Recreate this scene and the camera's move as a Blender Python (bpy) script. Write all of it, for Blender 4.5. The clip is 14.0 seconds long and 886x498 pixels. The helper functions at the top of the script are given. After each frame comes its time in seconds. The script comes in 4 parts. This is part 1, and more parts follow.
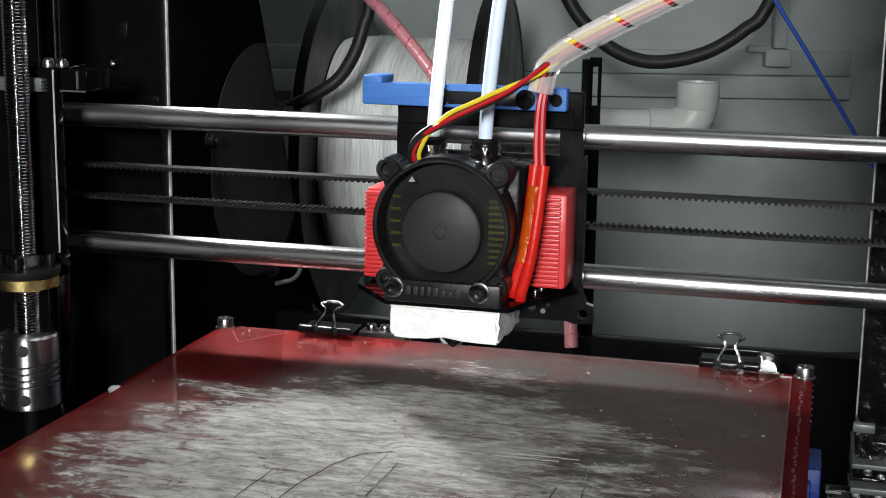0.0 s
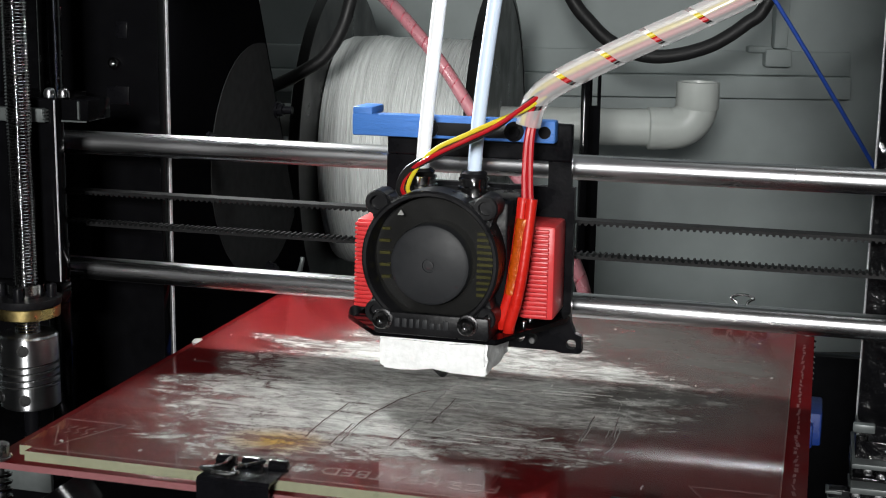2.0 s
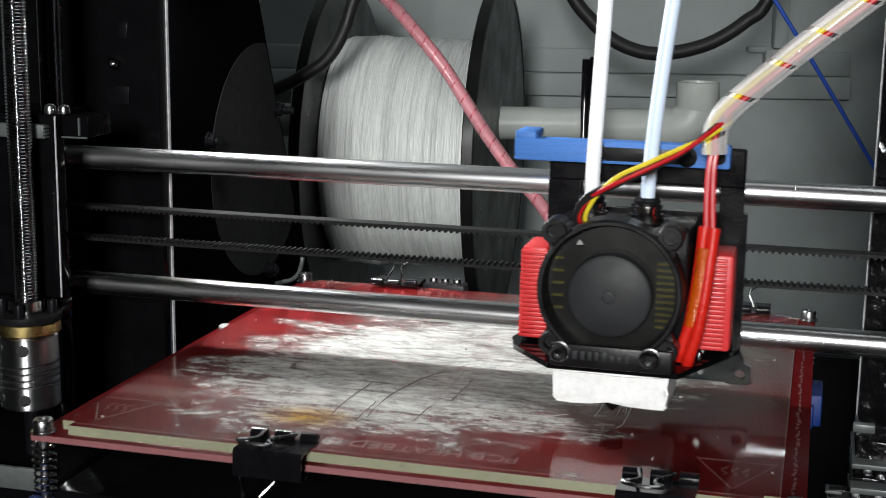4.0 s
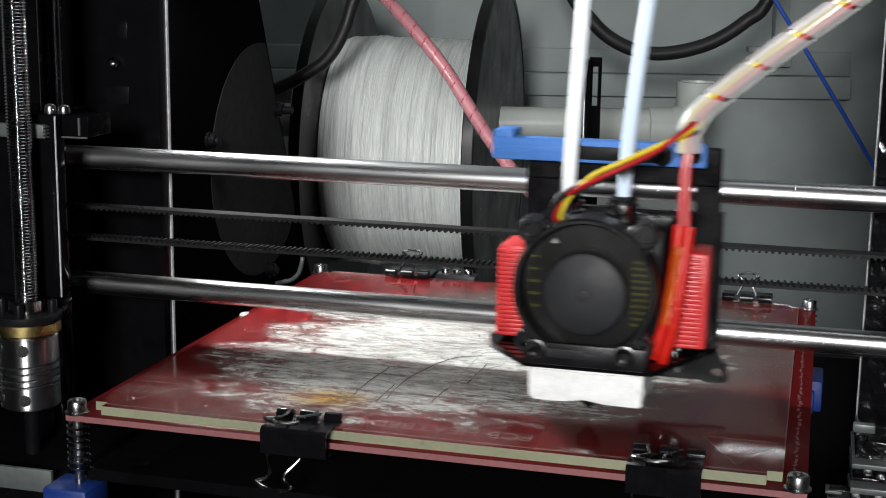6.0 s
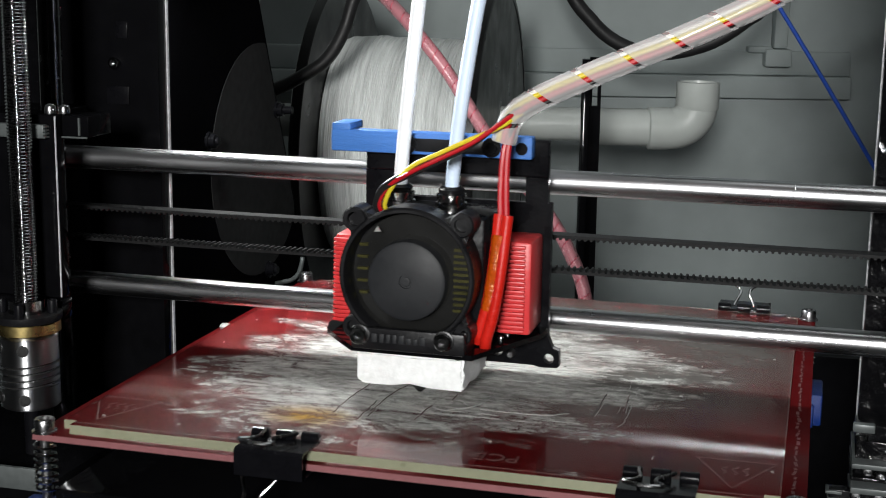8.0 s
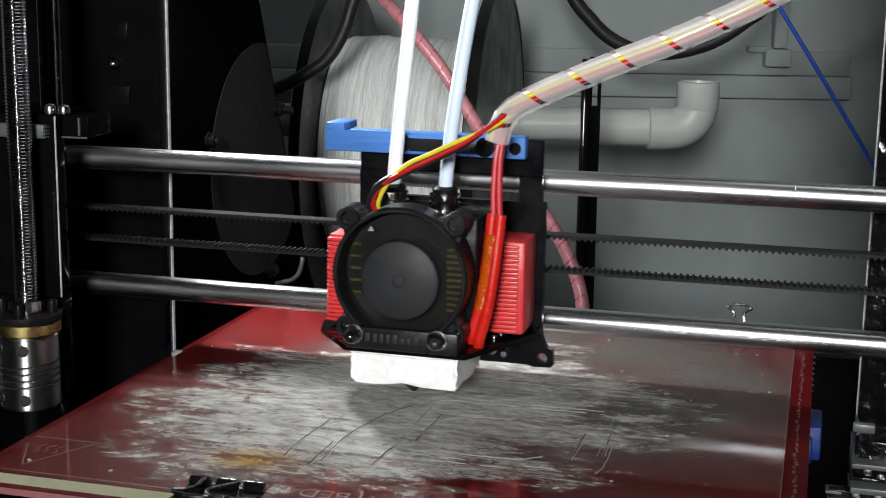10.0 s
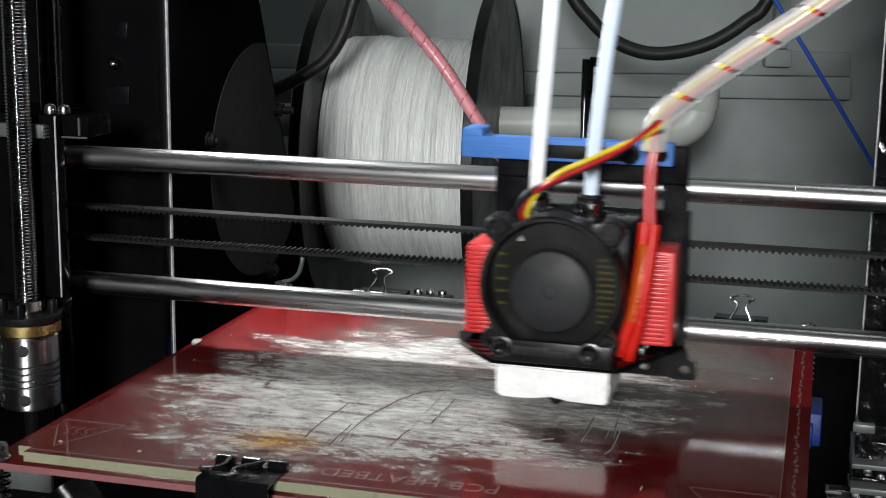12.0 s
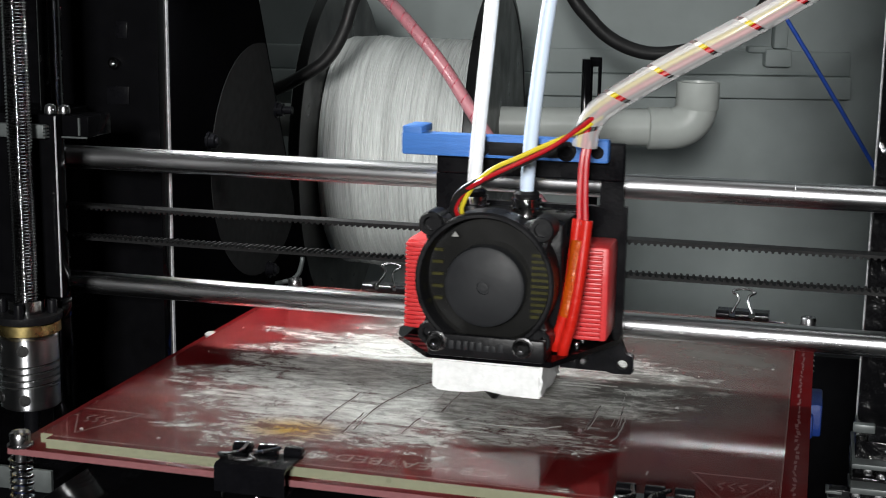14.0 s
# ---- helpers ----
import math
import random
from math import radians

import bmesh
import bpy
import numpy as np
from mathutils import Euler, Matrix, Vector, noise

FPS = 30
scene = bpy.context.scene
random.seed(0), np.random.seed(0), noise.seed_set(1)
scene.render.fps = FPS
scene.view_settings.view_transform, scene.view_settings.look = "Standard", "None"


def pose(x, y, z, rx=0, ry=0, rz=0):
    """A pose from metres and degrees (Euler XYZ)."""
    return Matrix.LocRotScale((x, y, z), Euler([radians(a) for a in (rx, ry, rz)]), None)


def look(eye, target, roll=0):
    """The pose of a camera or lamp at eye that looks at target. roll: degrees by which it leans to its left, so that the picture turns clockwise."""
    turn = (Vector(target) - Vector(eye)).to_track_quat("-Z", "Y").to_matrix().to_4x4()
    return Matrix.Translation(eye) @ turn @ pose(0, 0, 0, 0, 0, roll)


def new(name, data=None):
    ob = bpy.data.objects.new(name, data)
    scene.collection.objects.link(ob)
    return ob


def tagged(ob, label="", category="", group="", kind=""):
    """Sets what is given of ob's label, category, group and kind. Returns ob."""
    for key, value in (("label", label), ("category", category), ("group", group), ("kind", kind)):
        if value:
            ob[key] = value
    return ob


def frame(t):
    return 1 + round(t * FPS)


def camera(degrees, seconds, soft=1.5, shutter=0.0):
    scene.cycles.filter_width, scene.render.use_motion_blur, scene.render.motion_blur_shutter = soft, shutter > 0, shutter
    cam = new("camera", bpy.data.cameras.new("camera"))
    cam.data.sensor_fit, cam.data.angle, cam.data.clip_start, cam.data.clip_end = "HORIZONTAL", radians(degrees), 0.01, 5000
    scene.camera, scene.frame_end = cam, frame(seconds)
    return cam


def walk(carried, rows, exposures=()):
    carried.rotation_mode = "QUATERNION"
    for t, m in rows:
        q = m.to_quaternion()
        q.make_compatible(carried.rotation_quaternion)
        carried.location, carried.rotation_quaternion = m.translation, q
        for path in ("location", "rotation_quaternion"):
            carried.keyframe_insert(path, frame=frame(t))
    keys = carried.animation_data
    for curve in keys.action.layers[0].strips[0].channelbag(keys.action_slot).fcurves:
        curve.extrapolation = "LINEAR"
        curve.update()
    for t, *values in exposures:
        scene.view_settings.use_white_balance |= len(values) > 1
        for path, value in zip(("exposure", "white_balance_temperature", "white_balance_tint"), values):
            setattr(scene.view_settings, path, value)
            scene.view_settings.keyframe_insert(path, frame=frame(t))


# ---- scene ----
# ---- camera ----
cam = camera(35.403, 14.0, soft=1.05, shutter=0.5)
EYE = (0.1042, -0.4595, 0.1300)
CAM_POSE = pose(*EYE, 0, 0, 15.169) @ pose(0, 0, 0, 90 - 11.164) @ pose(0, 0, 0, 0, 0, 0.853)
walk(cam, [(0.0, CAM_POSE), (14.0, CAM_POSE)], [(0.0, 0.0), (14.0, 0.0)])

# ---- world and lamps ----
world = bpy.data.worlds.new("room_dark")
scene.world = world
world.use_nodes = True
world.node_tree.nodes["Background"].inputs[0].default_value = (0.9, 0.95, 1.0, 1)
world.node_tree.nodes["Background"].inputs[1].default_value = 0.0


def area_lamp(name, eye, target, size, watts, colour=(1, 1, 1), size_y=None):
    data = bpy.data.lights.new(name, "AREA")
    data.energy, data.color, data.size = watts, colour, size
    if size_y:
        data.shape, data.size_y = "RECTANGLE", size_y
    ob = new(name, data)
    ob.matrix_world = look(eye, target)
    return ob


area_lamp("work_light", (0.150, -1.12, 0.31), (0.02, 0.0, 0.03), 0.15, 14.5, (1.0, 1.0, 0.98))
# the short lamp strip behind the left upright, hidden by it
strip = area_lamp("frame_light", (-0.1325, 0.019, 0.158), (-0.05, 0.0, 0.0), 0.060, 1.08, (0.97, 1.0, 0.99), 0.016)
strip.matrix_world = pose(-0.1325, 0.019, 0.158, 0, -62, 0)
strip.data.spread = radians(170)
ROOM = pose(EYE[0], EYE[1], 0, 0, 0, 15.169)
area_lamp("ceiling_light", ROOM @ Vector((0.42, 0.40, 1.6)), ROOM @ Vector((0.36, 1.2, 0)), 0.7, 2.8, (0.96, 1.0, 0.99))


# ---- materials ----
def mat(name, base, rough=0.5, metal=0.0, var=0.15, scale=60.0, bump=0.0, coat=0.0, trans=0.0, alpha=1.0, rvar=0.1, spec=0.5, aniso=None, ior=1.45, depth=0.0005):
    m = bpy.data.materials.new(name)
    m.use_nodes = True
    nt = m.node_tree
    b = nt.nodes["Principled BSDF"]
    b.inputs["Metallic"].default_value = metal
    b.inputs["Coat Weight"].default_value = coat
    b.inputs["Coat Roughness"].default_value = 0.05
    b.inputs["Transmission Weight"].default_value = trans
    b.inputs["Alpha"].default_value = alpha
    b.inputs["Specular IOR Level"].default_value = spec
    b.inputs["IOR"].default_value = ior
    tc = nt.nodes.new("ShaderNodeTexCoord")
    mp = nt.nodes.new("ShaderNodeMapping")
    nt.links.new(tc.outputs["Object"], mp.inputs[0])
    if aniso:
        mp.inputs["Scale"].default_value = aniso
    fine = nt.nodes.new("ShaderNodeTexNoise")
    fine.inputs["Scale"].default_value = scale * 8
    fine.inputs["Detail"].default_value = 4
    big = nt.nodes.new("ShaderNodeTexNoise")
    big.inputs["Scale"].default_value = scale
    big.inputs["Detail"].default_value = 3
    for n in (fine, big):
        nt.links.new(mp.outputs[0], n.inputs["Vector"])
    add = nt.nodes.new("ShaderNodeMath")
    add.operation = "ADD"
    nt.links.new(fine.outputs[0], add.inputs[0])
    nt.links.new(big.outputs[0], add.inputs[1])
    rng = nt.nodes.new("ShaderNodeMapRange")
    rng.inputs[1].default_value, rng.inputs[2].default_value = 0.6, 1.4
    rng.inputs[3].default_value, rng.inputs[4].default_value = 1 - var, 1 + var
    nt.links.new(add.outputs[0], rng.inputs[0])
    mul = nt.nodes.new("ShaderNodeVectorMath")
    mul.operation = "SCALE"
    mul.inputs[0].default_value = base
    nt.links.new(rng.outputs[0], mul.inputs["Scale"])
    nt.links.new(mul.outputs[0], b.inputs["Base Color"])
    rr = nt.nodes.new("ShaderNodeMapRange")
    rr.inputs[1].default_value, rr.inputs[2].default_value = 0.3, 0.7
    rr.inputs[3].default_value, rr.inputs[4].default_value = max(0.0, rough - rvar), min(1.0, rough + rvar)
    nt.links.new(big.outputs[0], rr.inputs[0])
    nt.links.new(rr.outputs[0], b.inputs["Roughness"])
    if bump:
        bp = nt.nodes.new("ShaderNodeBump")
        bp.inputs["Strength"].default_value = bump
        bp.inputs["Distance"].default_value = depth
        nt.links.new(add.outputs[0], bp.inputs["Height"])
        nt.links.new(bp.outputs[0], b.inputs["Normal"])
    return m


M_WALL = mat("grey_paint", (0.37, 0.415, 0.415), 0.7, var=0.10, scale=5, bump=0.15)
M_ROOM = mat("room_paint", (0.06, 0.06, 0.06), 0.8, var=0.06, scale=3)
M_TABLE = mat("dark_laminate", (0.02, 0.02, 0.021), 0.4, var=0.3, scale=20)
M_ACRYL = mat("black_acrylic", (0.003, 0.003, 0.0035), 0.07, var=0.3, scale=25, rvar=0.03, spec=0.10)
M_SCUFF = mat("scuffed_black_acrylic", (0.003, 0.003, 0.0035), 0.13, var=0.5, scale=13, bump=1.0, rvar=0.10, spec=0.35, depth=0.0020)
M_MATT = mat("satin_black_acrylic", (0.003, 0.003, 0.0035), 0.10, var=0.3, scale=25, rvar=0.04, spec=0.02)
M_SIDE = mat("dull_black_acrylic", (0.0025, 0.0025, 0.003), 0.45, var=0.3, scale=25, spec=0.0)
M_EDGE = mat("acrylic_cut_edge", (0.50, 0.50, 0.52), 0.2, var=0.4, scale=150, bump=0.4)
M_STEEL = mat("ground_steel", (0.62, 0.62, 0.64), 0.29, 1.0, var=0.10, scale=40, rvar=0.07, aniso=(0.4, 6, 6))
M_THREAD = mat("threaded_steel", (0.40, 0.40, 0.41), 0.13, 1.0, var=0.2, scale=200, rvar=0.04)
M_DARKST = mat("blackened_steel", (0.10, 0.10, 0.105), 0.20, 1.0, var=0.3, scale=200)
M_SCREW = mat("zinc_steel", (0.34, 0.34, 0.35), 0.28, 1.0, var=0.25, scale=200)
M_ALU = mat("turned_aluminium", (0.74, 0.75, 0.77), 0.30, 1.0, var=0.05, scale=60, aniso=(1, 1, 12), rvar=0.03)
turned = M_ALU.node_tree.nodes["Principled BSDF"]
turned.inputs["Anisotropic"].default_value = 0.92
turned.inputs["Anisotropic Rotation"].default_value = 0.25
grain = M_ALU.node_tree.nodes.new("ShaderNodeTangent")
grain.direction_type, grain.axis = "RADIAL", "Z"
M_ALU.node_tree.links.new(grain.outputs[0], turned.inputs["Tangent"])
M_BRASS = mat("brass", (0.62, 0.48, 0.20), 0.30, 1.0, var=0.2, scale=120)
M_WIRE = mat("dull_nickel_wire", (0.24, 0.24, 0.245), 0.22, 1.0, var=0.15, scale=200)
M_CHROME = mat("nickel_wire", (0.5, 0.5, 0.5), 0.16, 1.0, var=0.1, scale=200)
M_BLKPLA = mat("black_plastic", (0.007, 0.007, 0.008), 0.36, var=0.25, scale=120, bump=0.12, spec=0.3)
M_BLKMET = mat("black_coated_metal", (0.004, 0.004, 0.005), 0.30, var=0.3, scale=120, bump=0.1, spec=0.12)
M_RUBBER = mat("black_rubber", (0.016, 0.016, 0.017), 0.5, var=0.2, scale=100)
M_BELT = mat("black_belt_rubber", (0.008, 0.008, 0.0085), 0.55, var=0.2, scale=100, spec=0.2)
M_CLIP = mat("black_enamel", (0.004, 0.004, 0.005), 0.14, var=0.2, scale=150)
M_ROTOR = mat("fan_grey_plastic", (0.015, 0.016, 0.018), 0.55, var=0.1, scale=80, bump=0.05, spec=0.35)
M_SPIN = mat("spinning_blades", (0.012, 0.012, 0.011), 0.30, var=0.1, scale=80, alpha=0.30, spec=0.3)
M_FIN = mat("yellowed_fins", (0.13, 0.12, 0.014), 0.4, 0.3, var=0.3, scale=80)
M_WHITE = mat("white_insulation", (0.80, 0.81, 0.81), 0.75, var=0.12, scale=70, bump=0.6)
M_PTFE = mat("white_tube", (0.90, 0.92, 0.95), 0.35, var=0.04, scale=60, spec=0.4)
M_PTFEB = mat("bluish_white_tube", (0.66, 0.78, 0.95), 0.35, var=0.04, scale=60, spec=0.4)
M_BLUE = mat("blue_print", (0.05, 0.17, 0.50), 0.45, var=0.12, scale=60, bump=0.35, aniso=(1, 1, 14))
# deep blue of the corner blocks, darkened further for the shade they sit in
M_DBLUE = mat("shaded_deep_blue_print", (0.006, 0.026, 0.15), 0.4, var=0.12, scale=60, bump=0.3, aniso=(1, 1, 14))
M_REDPR = mat("red_print", (0.56, 0.035, 0.038), 0.38, var=0.12, scale=60, bump=0.2)
M_REDSL = mat("red_sleeve", (0.52, 0.014, 0.008), 0.30, var=0.12, scale=90, bump=0.2, coat=0.3)
M_KAPTON = mat("amber_tape", (0.42, 0.06, 0.003), 0.14, var=0.3, scale=120, bump=0.7, coat=0.7)
M_WRED = mat("red_wire", (0.42, 0.008, 0.014), 0.4, var=0.1, scale=90)
M_WYEL = mat("yellow_wire", (0.66, 0.52, 0.03), 0.4, var=0.1, scale=90)
M_WBLK = mat("black_wire", (0.012, 0.012, 0.012), 0.4, var=0.1, scale=90)
M_WWHT = mat("white_wire", (0.75, 0.73, 0.70), 0.4, var=0.1, scale=90)
M_WPINK = mat("pink_wire", (0.32, 0.045, 0.07), 0.45, var=0.1, scale=90)
M_WRAP = mat("clear_spiral_wrap", (0.72, 0.71, 0.71), 0.14, var=0.05, scale=90, alpha=0.42)
M_WRAPP = mat("pink_spiral_wrap", (0.36, 0.16, 0.18), 0.3, var=0.1, scale=90, alpha=0.6)
M_PVC = mat("grey_white_pvc", (0.50, 0.53, 0.51), 0.35, var=0.05, scale=15)
M_FILA = mat("white_filament", (0.84, 0.87, 0.86), 0.35, var=0.24, scale=60, bump=0.25, aniso=(3.2, 0.12, 0.12))
M_SPOOL = mat("black_spool_plastic", (0.008, 0.008, 0.0085), 0.35, var=0.2, scale=40)
M_GREYPL = mat("grey_spool_plastic", (0.17, 0.17, 0.175), 0.45, var=0.1, scale=40)
M_BLUEFIL = mat("blue_filament", (0.02, 0.07, 0.38), 0.4, var=0.1, scale=60)
M_BOARD = mat("red_solder_mask", (0.062, 0.0024, 0.0033), 0.50, var=0.15, scale=40, bump=0.05, spec=0.03)
M_BOARDEDGE = mat("board_cut_edge", (0.19, 0.07, 0.075), 0.6, var=0.15, scale=80)
M_SILK = mat("silkscreen_white", (0.095, 0.035, 0.036), 0.6, var=0.25, scale=120)
# flat grey for the spool reflection drawn on the left side plate
M_REFLECTION = mat("reflection_grey", (0.024, 0.0245, 0.025), 0.7, var=0.2, scale=30, spec=0.0)
M_RESIDUE = mat("white_residue", (0.26, 0.26, 0.25), 0.5, var=0.1, scale=100)
M_GOUGE = mat("scraped_gouge", (0.07, 0.035, 0.034), 0.25, var=0.3, scale=100)
M_GREYBAR = mat("grey_metal_plate", (0.09, 0.10, 0.10), 0.45, 0.3, var=0.15, scale=60)
M_GEDGE = mat("ground_glass_edge", (0.21, 0.215, 0.145), 0.35, var=0.1, scale=60, spec=0.5)


def glass_material():
    m = bpy.data.materials.new("smeared_glass")
    m.use_nodes = True
    nt = m.node_tree
    N, K = nt.nodes, nt.links
    out = N["Material Output"]
    N.remove(N["Principled BSDF"])
    clear = N.new("ShaderNodeBsdfRefraction")
    clear.inputs["Color"].default_value = (0.97, 0.99, 0.97, 1)
    clear.inputs["IOR"].default_value = 1.5
    clear.inputs["Roughness"].default_value = 0.01
    gloss = N.new("ShaderNodeBsdfGlossy")
    gloss.inputs["Color"].default_value = (0.92, 0.92, 0.92, 1)
    fres = N.new("ShaderNodeFresnel")
    fres.inputs["IOR"].default_value = 1.40
    glass = N.new("ShaderNodeMixShader")
    K.new(fres.outputs[0], glass.inputs[0])
    K.new(clear.outputs[0], glass.inputs[1])
    K.new(gloss.outputs[0], glass.inputs[2])
    res = N.new("ShaderNodeBsdfPrincipled")
    res.inputs["Base Color"].default_value = (0.62, 0.61, 0.57, 1)
    res.inputs["Roughness"].default_value = 0.62
    res.inputs["Specular IOR Level"].default_value = 0.10
    tc = N.new("ShaderNodeTexCoord")

    def mapping(scale, rot=0.0, loc=(0, 0, 0)):
        n = N.new("ShaderNodeMapping")
        n.inputs["Scale"].default_value = scale
        n.inputs["Rotation"].default_value = (0, 0, rot)
        n.inputs["Location"].default_value = loc
        K.new(tc.outputs["Object"], n.inputs[0])
        return n

    def noise_tex(scale, detail, src, rough=0.6, dist=0.0):
        n = N.new("ShaderNodeTexNoise")
        n.inputs["Scale"].default_value, n.inputs["Detail"].default_value = scale, detail
        n.inputs["Roughness"].default_value, n.inputs["Distortion"].default_value = rough, dist
        K.new(src.outputs[0], n.inputs["Vector"])
        return n

    def rng(src, a, b, c=0.0, d=1.0):
        n = N.new("ShaderNodeMapRange")
        n.interpolation_type = "SMOOTHSTEP"
        for i, v in enumerate((a, b, c, d)):
            n.inputs[i + 1].default_value = v
        K.new(src.outputs[0], n.inputs[0])
        return n

    def op(kind, a, b):
        n = N.new("ShaderNodeMath")
        n.operation = kind
        n.use_clamp = kind in ("ADD", "MAXIMUM")
        for i, v in enumerate((a, b)):
            if isinstance(v, (int, float)):
                n.inputs[i].default_value = v
            else:
                K.new(v.outputs[0], n.inputs[i])
        return n

    # the worn zone: an uneven oval patch over the middle of the plate
    sph = N.new("ShaderNodeVectorMath")
    sph.operation = "LENGTH"
    warp = N.new("ShaderNodeVectorMath")
    warp.operation = "ADD"
    base = mapping((13.2, 12.6, 0), 0.0, (0.10, 0.20, 0))
    wn = noise_tex(30, 7, mapping((1, 2.0, 1)), 0.7)
    cen = N.new("ShaderNodeVectorMath")
    cen.operation = "SUBTRACT"
    cen.inputs[1].default_value = (0.5, 0.5, 0.5)
    K.new(wn.outputs["Color"], cen.inputs[0])
    amp = N.new("ShaderNodeVectorMath")
    amp.operation = "SCALE"
    amp.inputs["Scale"].default_value = 2.6
    K.new(cen.outputs[0], amp.inputs[0])
    K.new(base.outputs[0], warp.inputs[0])
    K.new(amp.outputs[0], warp.inputs[1])
    flat = N.new("ShaderNodeVectorMath")
    flat.operation = "MULTIPLY"
    flat.inputs[1].default_value = (1, 1, 0)
    K.new(warp.outputs[0], flat.inputs[0])
    K.new(flat.outputs[0], sph.inputs[0])
    zone = N.new("ShaderNodeMapRange")
    zone.interpolation_type = "SMOOTHSTEP"
    for i, v in enumerate((0.50, 1.10, 1.0, 0.0)):
        zone.inputs[i + 1].default_value = v
    K.new(sph.outputs["Value"], zone.inputs[0])
    # flakes and strokes of dried glue
    flakes = rng(noise_tex(150, 10, mapping((1, 2.0, 1), 0.2), 0.80, 1.0), 0.43, 0.60)
    clots = rng(noise_tex(34, 8, mapping((1, 1.6, 1), 0.1), 0.70, 0.8), 0.40, 0.57)
    strokes = rng(noise_tex(190, 6, mapping((0.22, 2.6, 1), 0.62), 0.70, 0.5), 0.53, 0.58)
    wiped = rng(noise_tex(60, 5, mapping((0.20, 3.4, 1), -0.5), 0.6, 0.4), 0.56, 0.61, 1.0, 0.50)
    specks = rng(noise_tex(420, 2, mapping((1, 1, 1))), 0.72, 0.78)
    haze = rng(noise_tex(16, 4, mapping((1, 1, 1))), 0.35, 0.75, 0.0, 0.012)
    rich = op("ADD", op("MULTIPLY", flakes, op("ADD", op("MULTIPLY", clots, 0.60), 0.16)), op("ADD", op("MULTIPLY", strokes, 0.30), 0.20))
    body = op("MULTIPLY", zone, op("MULTIPLY", rich, wiped))
    thin = op("ADD", haze, op("MULTIPLY", specks, 0.25))
    dw = N.new("ShaderNodeVectorMath")
    dw.operation = "ADD"
    dm = mapping((19.5, 15.5, 0), 0.0, (0.58, 0.47, 0))
    dn = N.new("ShaderNodeVectorMath")
    dn.operation = "SCALE"
    dn.inputs["Scale"].default_value = 2.4
    dc = N.new("ShaderNodeVectorMath")
    dc.operation = "SUBTRACT"
    dc.inputs[1].default_value = (0.5, 0.5, 0.5)
    K.new(noise_tex(42, 8, mapping((1, 1.7, 1), 0.15), 0.72, 0.6).outputs["Color"], dc.inputs[0])
    K.new(dc.outputs[0], dn.inputs[0])
    K.new(dm.outputs[0], dw.inputs[0])
    K.new(dn.outputs[0], dw.inputs[1])
    df = N.new("ShaderNodeVectorMath")
    df.operation = "MULTIPLY"
    df.inputs[1].default_value = (1, 1, 0)
    K.new(dw.outputs[0], df.inputs[0])
    dl = N.new("ShaderNodeVectorMath")
    dl.operation = "LENGTH"
    K.new(df.outputs[0], dl.inputs[0])
    dz = N.new("ShaderNodeMapRange")
    dz.interpolation_type = "SMOOTHSTEP"
    for i, v in enumerate((0.50, 1.18, 1.0, 0.0)):
        dz.inputs[i + 1].default_value = v
    K.new(dl.outputs["Value"], dz.inputs[0])
    cloud = rng(noise_tex(75, 10, mapping((1, 1.7, 1), 0.3), 0.80, 0.8), 0.32, 0.64, 0.12, 0.92)
    dense = op("MULTIPLY", op("MULTIPLY", dz, cloud), wiped)
    mask = op("MAXIMUM", op("MAXIMUM", body, dense), thin)
    # an amber heat stain near the front
    sm = mapping((60, 85, 0), 0.0, (2.13, 6.49, 0))
    sl = N.new("ShaderNodeVectorMath")
    sl.operation = "LENGTH"
    K.new(sm.outputs[0], sl.inputs[0])
    stain = N.new("ShaderNodeMapRange")
    for i, v in enumerate((0.2, 1.0, 1.0, 0.0)):
        stain.inputs[i + 1].default_value = v
    K.new(sl.outputs["Value"], stain.inputs[0])
    mixc = N.new("ShaderNodeMix")
    mixc.data_type = "RGBA"
    shade = N.new("ShaderNodeMix")
    shade.data_type = "RGBA"
    shade.inputs[6].default_value = (0.25, 0.25, 0.235, 1)
    shade.inputs[7].default_value = (0.60, 0.61, 0.585, 1)
    K.new(rng(noise_tex(120, 9, mapping((0.7, 2.2, 1), 0.18), 0.82, 0.7), 0.38, 0.60).outputs[0], shade.inputs[0])
    K.new(shade.outputs[2], mixc.inputs[6])
    mixc.inputs[7].default_value = (0.42, 0.27, 0.06, 1)
    K.new(stain.outputs[0], mixc.inputs[0])
    fl = N.new("ShaderNodeVectorMath")
    fl.operation = "LENGTH"
    fm = mapping((10.4, 11.4, 0), 0.0, (-0.26, -0.27, 0))
    K.new(fm.outputs[0], fl.inputs[0])
    film = N.new("ShaderNodeMapRange")
    film.interpolation_type = "SMOOTHSTEP"
    for i, v in enumerate((0.55, 1.05, 0.19, 0.09)):
        film.inputs[i + 1].default_value = v
    K.new(fl.outputs["Value"], film.inputs[0])
    veil = N.new("ShaderNodeMapRange")
    veil.interpolation_type = "SMOOTHSTEP"
    for i, v in enumerate((0.60, 1.04, 0.55, 0.0)):
        veil.inputs[i + 1].default_value = v
    K.new(fl.outputs["Value"], veil.inputs[0])
    glue = N.new("ShaderNodeMapRange")
    for i, v in enumerate((0.0, 0.30, 0.0, 1.0)):
        glue.inputs[i + 1].default_value = v
    K.new(mask.outputs[0], glue.inputs[0])
    tint = N.new("ShaderNodeMix")
    tint.data_type = "RGBA"
    tint.inputs[6].default_value = (0.075, 0.076, 0.070, 1)
    K.new(glue.outputs[0], tint.inputs[0])
    K.new(mixc.outputs[2], tint.inputs[7])
